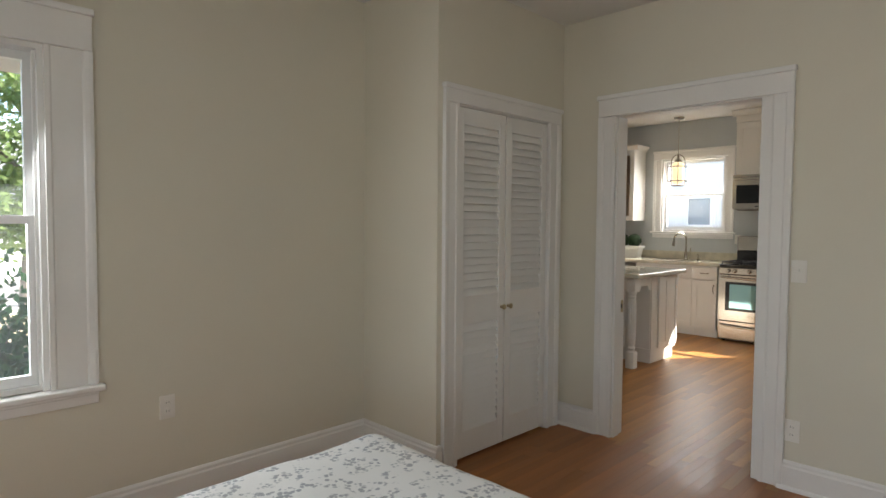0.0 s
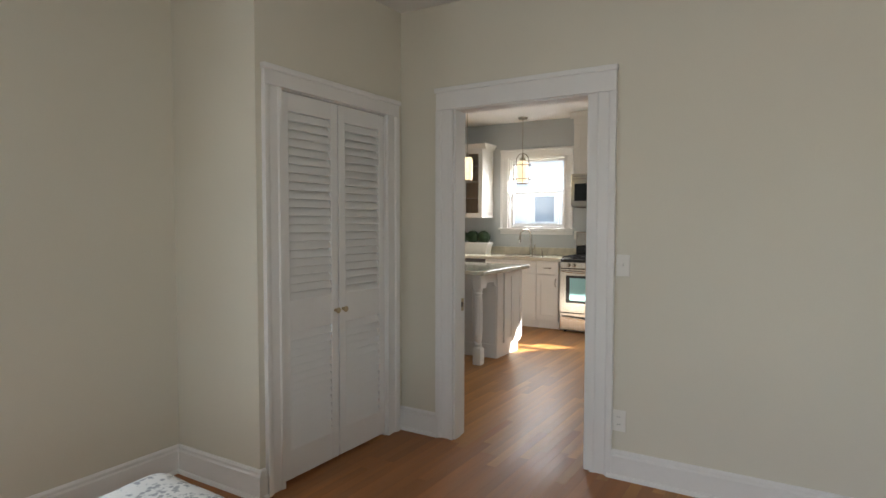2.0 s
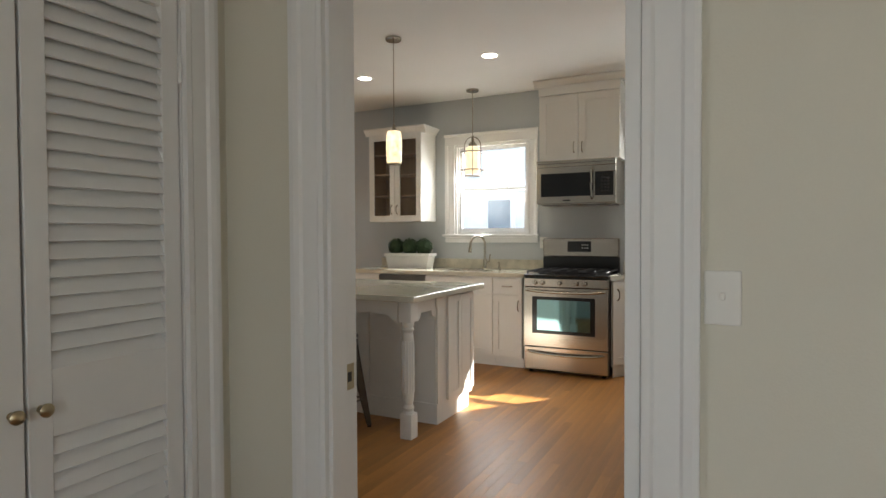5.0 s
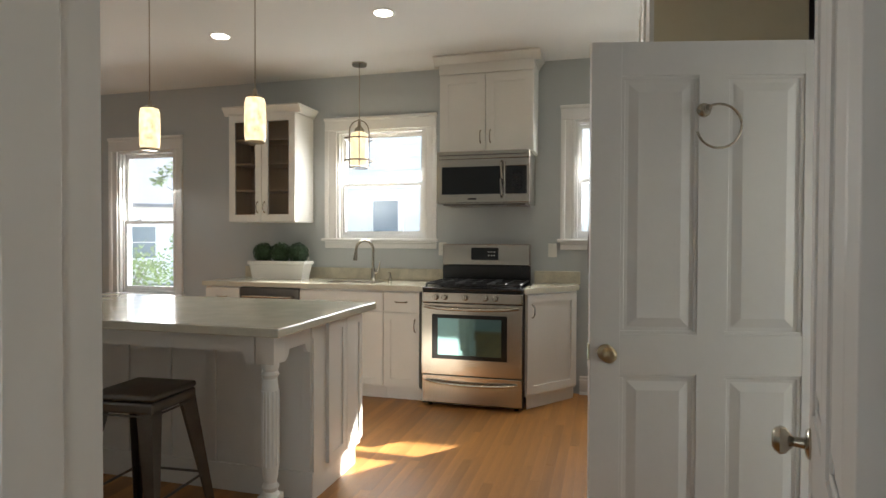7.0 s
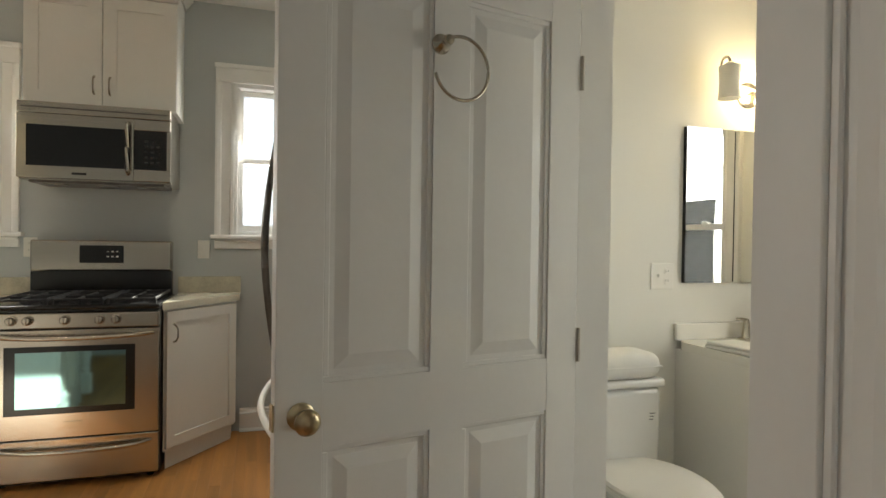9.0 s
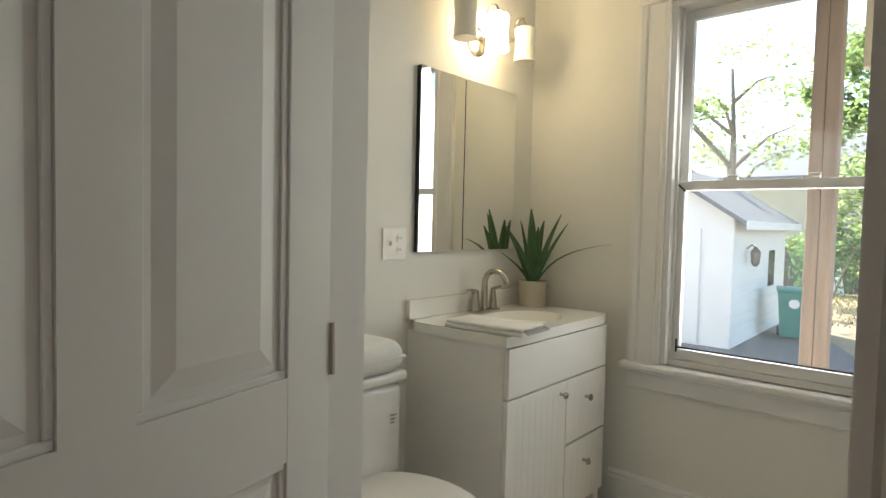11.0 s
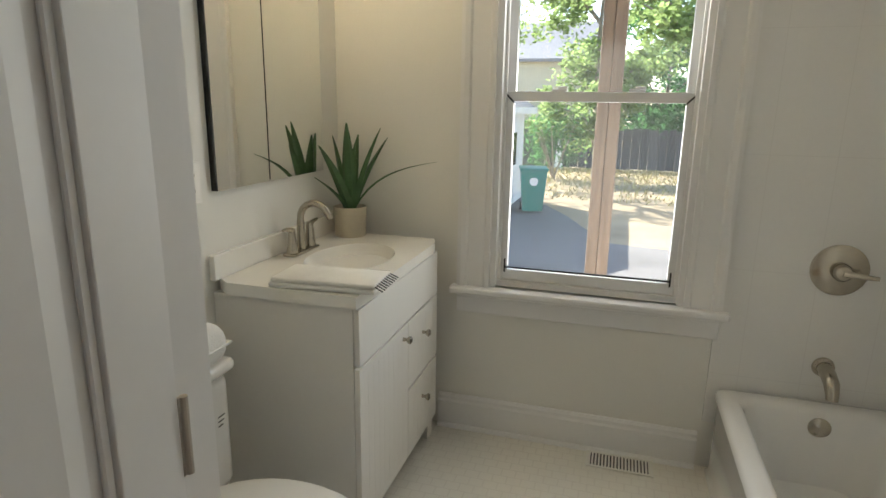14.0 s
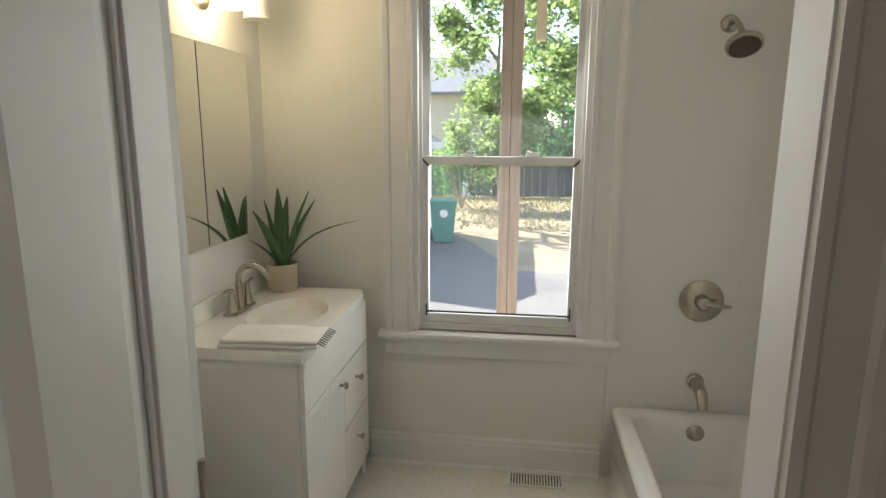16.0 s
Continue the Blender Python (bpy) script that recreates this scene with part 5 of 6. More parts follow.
# mirror cabinet
mi = thing("mirror_cabinet", "silver mirror cabinet with two doors above the vanity", "mirror", RE(XV, -0.127, 1.095))
part("box", BX(0.004, 0.626, -0.014, -0.0005, 0.004, 0.696), BLACK, mi)
for x0, x1 in ((0.0, 0.262), (0.268, 0.63)):
    part("mirror_door", box(bmesh.new(), x0, x1, -0.021, -0.0145, 0, 0.70), MIRROR, mi, "bevelled mirror glass")
part("side_trim", BX(-0.003, -0.0005, -0.020, -0.001, 0, 0.70), BLACK, mi)
# vanity light
vl = thing("vanity_light", "three-arm nickel vanity light, middle shade lit", "wall light", RE(XV, -0.475, 1.985))
part("back_plate", lathe(bmesh.new(), [(0.06, 0), (0.06, 0.01), (0.04, 0.02), (0.02, 0.024)], 28, Matrix.Translation((0, 0, -0.02)) @ Matrix.Rotation(radians(90), 4, "X")), NICKEL, vl, smooth=True)
part("bar", tube(bmesh.new(), [(-0.21, -0.06, 0.03), (-0.12, -0.06, 0.0), (0, -0.06, -0.015), (0.12, -0.06, 0.0), (0.21, -0.06, 0.03)], 0.007), NICKEL, vl, smooth=True)
part("stem", cyl(bmesh.new(), (0, -0.015, -0.018), (0, -0.06, -0.015), 0.009), NICKEL, vl)
for k, sx in enumerate((-0.205, 0.0, 0.205)):
    arm = part("arm", tube(bmesh.new(), [(sx, -0.06, 0.03 if k != 1 else -0.012), (sx, -0.06, 0.085)] + [(sx, -0.085 + 0.025 * math.cos(a), 0.085 + 0.03 * math.sin(a)) for a in [math.pi * j / 8 for j in range(1, 9)]], 0.006), NICKEL, vl, smooth=True)
    part("shade", lathe(bmesh.new(), [(0.048, -0.075), (0.046, -0.06), (0.042, 0.0), (0.047, 0.06), (0.046, 0.066), (0.03, 0.072), (0.012, 0.085)], 24, Matrix.Translation((sx, -0.11, 0.0))), SHADEB if k == 1 else SHADEO, arm, "lit frosted glass shade" if k == 1 else "unlit frosted glass shade", smooth=True)

# toilet
to = thing("toilet", "white two-piece porcelain toilet, lid closed", "toilet", RE(5.832, 0.325, 0))
part("tank", box(bmesh.new(), -0.205, 0.185, 0.135, 0.345, 0.38, 0.695, 0.03, 4), PORC, to, smooth=True)
part("tank_lid", box(bmesh.new(), -0.213, 0.193, 0.122, 0.352, 0.6955, 0.73, 0.014, 3), PORC, to, smooth=True)
part("flush_lever", tube(bmesh.new(), [(-0.15, 0.135, 0.64), (-0.15, 0.118, 0.64), (-0.09, 0.115, 0.632)], 0.007), NICKEL, to, smooth=True)


def oval(bm, rows, n=32):
    """A body of stacked ovals: (centre y, half width, half length, z)."""
    rs = [[bm.verts.new((a * math.cos(2 * math.pi * k / n), cy + b * math.sin(2 * math.pi * k / n) * (1.0 if math.sin(2 * math.pi * k / n) < 0 else 0.86), z)) for k in range(n)] for cy, a, b, z in rows]
    for lo, hi in zip(rs, rs[1:]):
        for k in range(n):
            bm.faces.new((lo[k], lo[(k + 1) % n], hi[(k + 1) % n], hi[k]))
    bm.faces.new(rs[0][::-1]), bm.faces.new(rs[-1])
    return bm


part("bowl", oval(bmesh.new(), [(0.02, 0.10, 0.22, 0.0), (0.02, 0.10, 0.22, 0.05), (0.02, 0.09, 0.20, 0.16), (-0.02, 0.12, 0.22, 0.26), (-0.06, 0.175, 0.255, 0.35), (-0.065, 0.182, 0.262, 0.385)]), PORC, to, smooth=True)
part("pedestal_back", box(bmesh.new(), -0.10, 0.10, 0.08, 0.33, 0.0, 0.379, 0.03, 3), PORC, to, smooth=True)
part("seat", oval(bmesh.new(), [(-0.065, 0.185, 0.268, 0.386), (-0.065, 0.188, 0.272, 0.394), (-0.065, 0.186, 0.268, 0.402)]), PLAST, to, smooth=True)
part("lid", oval(bmesh.new(), [(-0.065, 0.186, 0.270, 0.4035), (-0.065, 0.188, 0.273, 0.412), (-0.063, 0.18, 0.262, 0.421), (-0.06, 0.12, 0.18, 0.427), (-0.06, 0.03, 0.04, 0.429)]), PLAST, to, smooth=True)
for k in range(3):
    part("label_line", BX(0.125, 0.150 - 0.004 * k, 0.1338, 0.1348, 0.59 - 0.012 * k, 0.593 - 0.012 * k), INK, to)
ft = thing("folded_towel", "folded white towel resting on the toilet tank", "towel", RE(5.802, 0.325, 0.7305))
part("fold", box(bmesh.new(), -0.180, 0.170, 0.135, 0.340, 0, 0.105, 0.048, 6), TOWEL, ft, smooth=True)
part("hem", box(bmesh.new(), -0.172, 0.162, 0.1335, 0.150, 0.048, 0.056, 0.003), TOWEL, ft)

# bathtub
tb = thing("bathtub", "white built-in bathtub with a plain apron", "bathtub", pose(0, 0, 0))
TX0, TX1, TY0, TY1, TH = WX + 0.013, 4.672, WY + 0.013, 0.60, 0.352
bm = bmesh.new()


def loop(i, z, r):
    """A rounded rectangle set in by i from the tub's outline."""
    a, b, c, d = TX0 + i, TX1 - i, TY0 + i, TY1 - i
    pts = []
    for cx, cy, s in ((b - r, d - r, 0), (a + r, d - r, 90), (a + r, c + r, 180), (b - r, c + r, 270)):
        for k in range(6):
            an = radians(s + 18 * k)
            pts.append(bm.verts.new((cx + r * math.cos(an), cy + r * math.sin(an), z)))
    return pts


ls = [loop(0, 0.004, 0.012), loop(0.012, 0.03, 0.012), loop(0.012, TH - 0.05, 0.012), loop(0, TH - 0.034, 0.02), loop(0.002, TH - 0.02, 0.02), loop(0.008, TH - 0.008, 0.02), loop(0.018, TH - 0.001, 0.022), loop(0.03, TH + 0.001, 0.03), loop(0.055, TH, 0.055), loop(0.068, TH - 0.006, 0.062), loop(0.077, TH - 0.022, 0.07), loop(0.10, TH - 0.14, 0.09), loop(0.12, 0.08, 0.10), loop(0.16, 0.055, 0.09)]
for lo, hi in zip(ls, ls[1:]):
    n = len(lo)
    for k in range(n):
        bm.faces.new((lo[k], lo[(k + 1) % n], hi[(k + 1) % n], hi[k]))
bm.faces.new(ls[-1])
part("tub_shell", bm, PORC, tb, smooth=True)
part("overflow_plate", lathe(bmesh.new(), [(0.036, 0), (0.036, 0.006), (0.028, 0.011), (0.012, 0.014), (0, 0.015)], 24, Matrix.Translation((4.345, TY0 + 0.084, 0.285)) @ Matrix.Rotation(radians(-90), 4, "X")), NICKEL, tb, "round nickel overflow plate", smooth=True)
part("drain", lathe(bmesh.new(), [(0.034, 0.056), (0.034, 0.060), (0.022, 0.062), (0.02, 0.057), (0, 0.058)], 24, Matrix.Translation((4.345, -0.68, 0))), NICKEL, tb, smooth=True)
WS = WY + 0.0125
tv = thing("shower_valve", "round brushed nickel shower valve with a lever", "shower valve", RS(4.342, WS, 0.826))
part("plate", lathe(bmesh.new(), [(0.088, 0), (0.088, 0.004), (0.080, 0.010), (0.03, 0.014), (0.03, 0.04), (0.022, 0.05), (0, 0.052)], 36, Matrix.Rotation(radians(90), 4, "X")), NICKEL, tv, smooth=True)
part("lever", tube(bmesh.new(), [(0, -0.045, 0), (0.05, -0.055, -0.004), (0.098, -0.058, -0.006)], [0.012, 0.009, 0.007]), NICKEL, tv, smooth=True)
sp = thing("tub_spout", "brushed nickel tub spout on the tiled wall", "tub spout", RS(4.338, WS, 0.475))
part("flange", lathe(bmesh.new(), [(0.036, 0), (0.034, 0.01), (0.026, 0.016)], 24, Matrix.Rotation(radians(90), 4, "X")), NICKEL, sp, smooth=True)
part("spout", tube(bmesh.new(), [(0, -0.01, 0), (0, -0.06, -0.004), (0, -0.105, -0.02), (0, -0.125, -0.05), (0, -0.127, -0.065)], [0.026, 0.025, 0.024, 0.02, 0.019], 16), NICKEL, sp, smooth=True)
sh = thing("shower", "brushed nickel shower fixture on a short arm", "shower", RS(4.328, WS, 1.90))
part("flange", lathe(bmesh.new(), [(0.034, 0), (0.030, 0.008), (0.012, 0.014)], 24, Matrix.Rotation(radians(90), 4, "X")), NICKEL, sh, smooth=True)
part("arm", tube(bmesh.new(), [(0, -0.01, 0), (0, -0.07, 0.0), (0, -0.12, -0.03), (0, -0.14, -0.055)], 0.010), NICKEL, sh, smooth=True)
hd = part("head", lathe(bmesh.new(), [(0.014, 0.0), (0.018, -0.02), (0.045, -0.045), (0.062, -0.055), (0.062, -0.066), (0.056, -0.070), (0, -0.071)][::-1], 28, Matrix.Translation((0, -0.14, -0.05)) @ Matrix.Rotation(radians(-35), 4, "X")), NICKEL, sh, smooth=True)
part("spray_face", lathe(bmesh.new(), [(0.052, -0.0735), (0.052, -0.0705)], 28, Matrix.Translation((0, -0.14, -0.05)) @ Matrix.Rotation(radians(-35), 4, "X")), GUN, hd)
# floor vent
fv = thing("floor_vent", "white steel floor register with dark slots", "floor vent", pose(4.985, -0.845, 0.005))
part("tray", BX(-0.115, 0.115, -0.048, 0.048, 0.0, 0.001), SLOT, fv)
bm = bmesh.new()
box(bm, -0.125, -0.108, -0.055, 0.055, 0.0012, 0.005), box(bm, 0.108, 0.125, -0.055, 0.055, 0.0012, 0.005), box(bm, -0.108, 0.108, -0.055, -0.044, 0.0012, 0.005), box(bm, -0.108, 0.108, 0.044, 0.055, 0.0012, 0.005)
part("frame", bm, PLAST, fv)
slat = mesh_of("slat", BX(-0.0035, 0.0035, -0.044, 0.044, 0.0012, 0.0048), PLAST)
for k in range(17):
    shared("slat", slat, fv, pose(-0.1 + 0.0125 * k, 0, 0))

# ---- bedroom ----
bed = thing("bed", "made bed under a white floral quilt", "bed", pose(0, 0, 0))
BX0, BX1, BY0, BY1 = -0.62, 1.465, 0.78, 2.06
part("base", BX(BX0 + 0.05, BX1 - 0.06, BY0 + 0.05, BY1 - 0.05, 0.10, 0.34), TOWEL, bed)
for x in (BX0 + 0.1, BX1 - 0.12):
    for y in (BY0 + 0.1, BY1 - 0.1):
        part("leg", cyl(bmesh.new(), (x, y, 0), (x, y, 0.10), 0.025), BLACK, bed)
part("mattress", box(bmesh.new(), BX0 + 0.03, BX1 - 0.04, BY0 + 0.03, BY1 - 0.03, 0.341, 0.56, 0.05, 3), TOWEL, bed, smooth=True)


def quilt():
    """A puffed cover: flat on top, rounded over the edges, hanging at the sides."""
    bm = bmesh.new()
    nx, ny = 110, 80
    L, Wd, drop, rr = BX1 - BX0, BY1 - BY0, 0.34, 0.085
    grid = []
    for i in range(nx + 1):
        row = []
        u = -drop + (L + 2 * drop) * i / nx
        for j in range(ny + 1):
            v = -drop + (Wd + 2 * drop) * j / ny
            ou, ov = max(0, rr - u, u - (L - rr)), max(0, rr - v, v - (Wd - rr))
            o = math.hypot(ou, ov)
            if o > 0:
                du, dv = (ou / o) * (-1 if u < rr else 1), (ov / o) * (-1 if v < rr else 1)
                a = min(o / rr, math.pi / 2)
                out, down = rr * math.sin(a), rr * (1 - math.cos(a)) + max(0, o - rr * math.pi / 2)
                cu, cv = min(max(u, rr), L - rr), min(max(v, rr), Wd - rr)
                fold = 0.012 * math.sin((u - v) * 23) * min(1, max(0, o - rr) * 6)
                x, y, z = cu + du * (out + fold), cv + dv * (out + fold), -down
            else:
                x, y, z = u, v, 0
            p = Vector((BX0 + x, BY0 + y, 0.622 + max(z, -0.42)))
            puff = noise.noise(p * 4.0) * 0.012 + noise.noise(p * 13.0) * 0.004
            p.z += puff
            row.append(bm.verts.new(p))
        grid.append(row)
    for i in range(nx):
        for j in range(ny):
            bm.faces.new((grid[i][j], grid[i + 1][j], grid[i + 1][j + 1], grid[i][j + 1]))
    return bm


solid("quilt", quilt(), FLORAL, "puffy white quilt with blue grey floral sprigs", "quilt", kind="thing", smooth=True)

# ---- outdoors ----
GZ = -0.8
DRY = mat("dry trampled lawn", (0.30, 0.235, 0.145), 0.95, vary=0.35, scale=0.8, bump=0.6, bscale=25)
ASPH = mat("worn driveway asphalt", (0.16, 0.152, 0.145), 0.9, vary=0.25, scale=1.2, bump=0.4, bscale=40)
FENCE = mat("dark weathered fence board", (0.085, 0.08, 0.082), 0.85, vary=0.25, scale=3, stretch=(4, 4, 0.5), per=0.25)
POSTW = mat("rough brown porch timber", (0.26, 0.195, 0.15), 0.8, vary=0.3, scale=5, bump=0.4, bscale=60, stretch=(6, 6, 0.4))
SIDING = mat("white painted siding", (0.78, 0.78, 0.76), 0.6, vary=0.05, scale=2)
CREAMS = mat("pale cream siding", (0.62, 0.57, 0.40), 0.7, vary=0.06, scale=2)
SHINGLE = mat("grey asphalt shingle", (0.20, 0.20, 0.21), 0.9, vary=0.25, scale=6, bump=0.4, bscale=40, per=0.2)
TEAL = mat("teal wheeled-bin plastic", (0.02, 0.22, 0.17), 0.45, vary=0.08, scale=4)
BARK = mat("pale grey bark", (0.22, 0.19, 0.15), 0.9, vary=0.3, scale=4, bump=0.6, bscale=20, stretch=(4, 4, 0.7))
LEAF = mat("sunlit green leaves", (0.13, 0.18, 0.065), 0.55, vary=0.35, scale=1.2, per=0.35)
LEAF2 = mat("deep green leaves", (0.035, 0.085, 0.03), 0.6, vary=0.35, scale=1.2, per=0.35)
STRAW = mat("dry grass blades", (0.42, 0.36, 0.17), 0.9, vary=0.3, per=0.3)
for lm in (LEAF, LEAF2):
    N, L = lm.node_tree.nodes, lm.node_tree.links
    pb = N["Principled BSDF"]
    tl, mx = N.new("ShaderNodeBsdfTranslucent"), N.new("ShaderNodeMixShader")
    hs_ = N.new("ShaderNodeHueSaturation")
    hs_.inputs["Value"].default_value = 2.1
    L.new(pb.inputs["Base Color"].links[0].from_socket, hs_.inputs["Color"])
    L.new(hs_.outputs[0], tl.inputs[0])
    mx.inputs[0].default_value = 0.62
    L.new(pb.outputs[0], mx.inputs[1]), L.new(tl.outputs[0], mx.inputs[2]), L.new(mx.outputs[0], N["Material Output"].inputs[0])

solid("ground", BX(-250, 260, -300, 300, GZ - 0.2, GZ), DRY, "dry patchy lawn and earth", "ground")
solid("foundation", BX(-1.42, XE + 0.16, WY - 0.16, 7.85, GZ - 0.05, -0.301), SIDING, "plain foundation under the house", "foundation")
bm = prism(bmesh.new(), [(8.9, -2.2), (8.9, -10.0), (7.2, -13.2), (6.0, -10.6), (5.2, -8.4), (3.6, -8.1), (1.0, -8.2), (-6, -8.6), (-6, -4.2), (1.0, -3.6), (4.0, -2.2)], GZ - 0.05, GZ + 0.02)
solid("driveway", bm, ASPH, "worn dark asphalt driveway behind the house", "driveway")
# porch outside the bathroom
solid("porch_deck", BX(3.7, 6.6, -2.3, WY - 0.17, -0.35, -0.22), POSTW, "plain timber porch deck", "porch")
po = thing("porch_post", "rough brown timber porch post", "post", pose(5.158, -2.1, -0.22))
part("left_half", BX(-0.062, -0.001, -0.06, 0.06, 0, 2.95, bevel=0.006), POSTW, po)
part("right_half", BX(0.001, 0.062, -0.058, 0.058, 0, 2.95, bevel=0.006), POSTW, po)
solid("porch_roof", BX(3.0, 7.6, -2.9, WY - 0.165, 2.74, 2.86), POSTW, "timber porch roof over the bathroom window", "roof")
solid("porch_fascia", BX(4.965, 5.025, -2.28, -2.2, 2.05, 2.74), CREAMS, "pale board beside the porch post", "trim")

# shed
sd_ = thing("shed", "white garden shed with a grey shingled roof", "shed", pose(7.33, -12.9, GZ))
part("wall", BX(0.0, 2.6, 0.0, 4.0, 0.0, 2.18), SIDING, sd_)
for k in range(12):
    part("board", BX(-0.012, -0.0005, 0.02, 3.98, 0.02 + 0.18 * k, 0.17 + 0.18 * k), SIDING, sd_)
bm = bmesh.new()
for s in (0, 1):
    a, b = (-0.25, 2.05) if s == 0 else (2.85, 2.05)
    pts = [(a, b), (1.3, 3.05), (1.3, 3.13), (a, b + 0.08)]
    lo = [bm.verts.new((x, -0.25, z)) for x, z in pts]
    hi = [bm.verts.new((x, 4.25, z)) for x, z in pts]
    bm.faces.new(lo), bm.faces.new(hi[::-1])
    for i in range(4):
        bm.faces.new((lo[i], lo[(i + 1) % 4], hi[(i + 1) % 4], hi[i]))
part("roof", bm, SHINGLE, sd_)
bm = bmesh.new()
v = [bm.verts.new(p) for p in ((0, 4.0, 2.18), (2.6, 4.0, 2.18), (1.3, 4.0, 3.03), (0, 0, 2.18), (2.6, 0, 2.18), (1.3, 0, 3.03))]
bm.faces.new(v[:3]), bm.faces.new(v[3:][::-1])
part("gable", bm, SIDING, sd_)
part("fascia", BX(-0.27, -0.251, -0.25, 4.25, 2.0, 2.14), SIDING, sd_)
part("door", BX(0.5, 1.9, 4.0, 4.03, 0.05, 2.0, bevel=0.01), SIDING, sd_)
part("window", BX(-0.02, -0.013, 1.0, 1.5, 0.9, 1.6), DARKG, sd_)
lan = thing("wall_lantern", "black wall lantern on the shed", "lantern", pose(7.31, -9.7, GZ + 1.62))
part("bracket", tube(bmesh.new(), [(0, 0, 0.05), (-0.08, 0, 0.12), (-0.14, 0, 0.06)], 0.012), BLACK, lan)
part("cage", lathe(bmesh.new(), [(0.03, -0.25), (0.07, -0.2), (0.085, 0.0), (0.04, 0.06), (0.01, 0.09)], 8, Matrix.Translation((-0.14, 0, 0))), GUN, lan)
# wheeled bin
wb = thing("wheeled_bin", "teal wheeled rubbish bin beside the shed", "bin", pose(6.77, -10.9, GZ + 0.02, 0, 0, 12))
bm = bmesh.new()
v = [bm.verts.new(p) for p in ((-0.2, -0.22, 0.04), (0.2, -0.22, 0.04), (0.2, 0.22, 0.04), (-0.2, 0.22, 0.04), (-0.26, -0.30, 0.86), (0.26, -0.30, 0.86), (0.26, 0.30, 0.86), (-0.26, 0.30, 0.86))]
for f in ((3, 2, 1, 0), (0, 1, 5, 4), (1, 2, 6, 5), (2, 3, 7, 6), (3, 0, 4, 7), (4, 5, 6, 7)):
    bm.faces.new([v[i] for i in f])
part("body", bm, TEAL, wb)
part("lid", box(bmesh.new(), -0.285, 0.285, -0.32, 0.33, 0.865, 0.93, 0.02), TEAL, wb)
part("emblem", lathe(bmesh.new(), [(0.085, 0), (0.085, 0.004)], 20, Matrix.Translation((0.0, 0.292, 0.66)) @ Matrix.Rotation(radians(-84), 4, "X")), PLAST, wb)
for s in (-1, 1):
    part("wheel", cyl(bmesh.new(), (s * 0.2, -0.24, 0.09), (s * 0.25, -0.24, 0.09), 0.09), BLACK, wb)

# fence
fe = thing("fence", "dark weathered board fence at the end of the yard", "fence", pose(0, -20.8, GZ))
brd = mesh_of("board", BX(-0.145, 0.145, -0.012, 0.012, 0.03, 1.45), FENCE)
for k in range(80):
    shared("board", brd, fe, pose(-8 + 0.30 * k, 0.01 * (k % 2), 0.02 * math.sin(k * 1.7)))
for z in (0.4, 1.1):
    part("rail", BX(-8.1, 16, -0.06, -0.02, z, z + 0.09), FENCE, fe)

# pale board standing against the fence
lb = thing("garden_board", "white tapered board leaning on the dark fence", "board", pose(7.2, -20.55, GZ))
bm = bmesh.new()
lo = [bm.verts.new(p) for p in ((-0.17, 0.20, 0.0), (0.15, 0.20, 0.0), (0.09, 0.03, 1.02), (0.0, 0.03, 1.05))]
hi = [bm.verts.new(v_.co + Vector((0, -0.03, 0))) for v_ in lo]
bm.faces.new(lo), bm.faces.new(hi[::-1])
for i in range(4):
    bm.faces.new((lo[i], lo[(i + 1) % 4], hi[(i + 1) % 4], hi[i]))
part("panel", bm, SIDING, lb)
part("brace", BX(-0.10, 0.10, 0.165, 0.19, 0.22, 0.26), SIDING, lb)

# trees


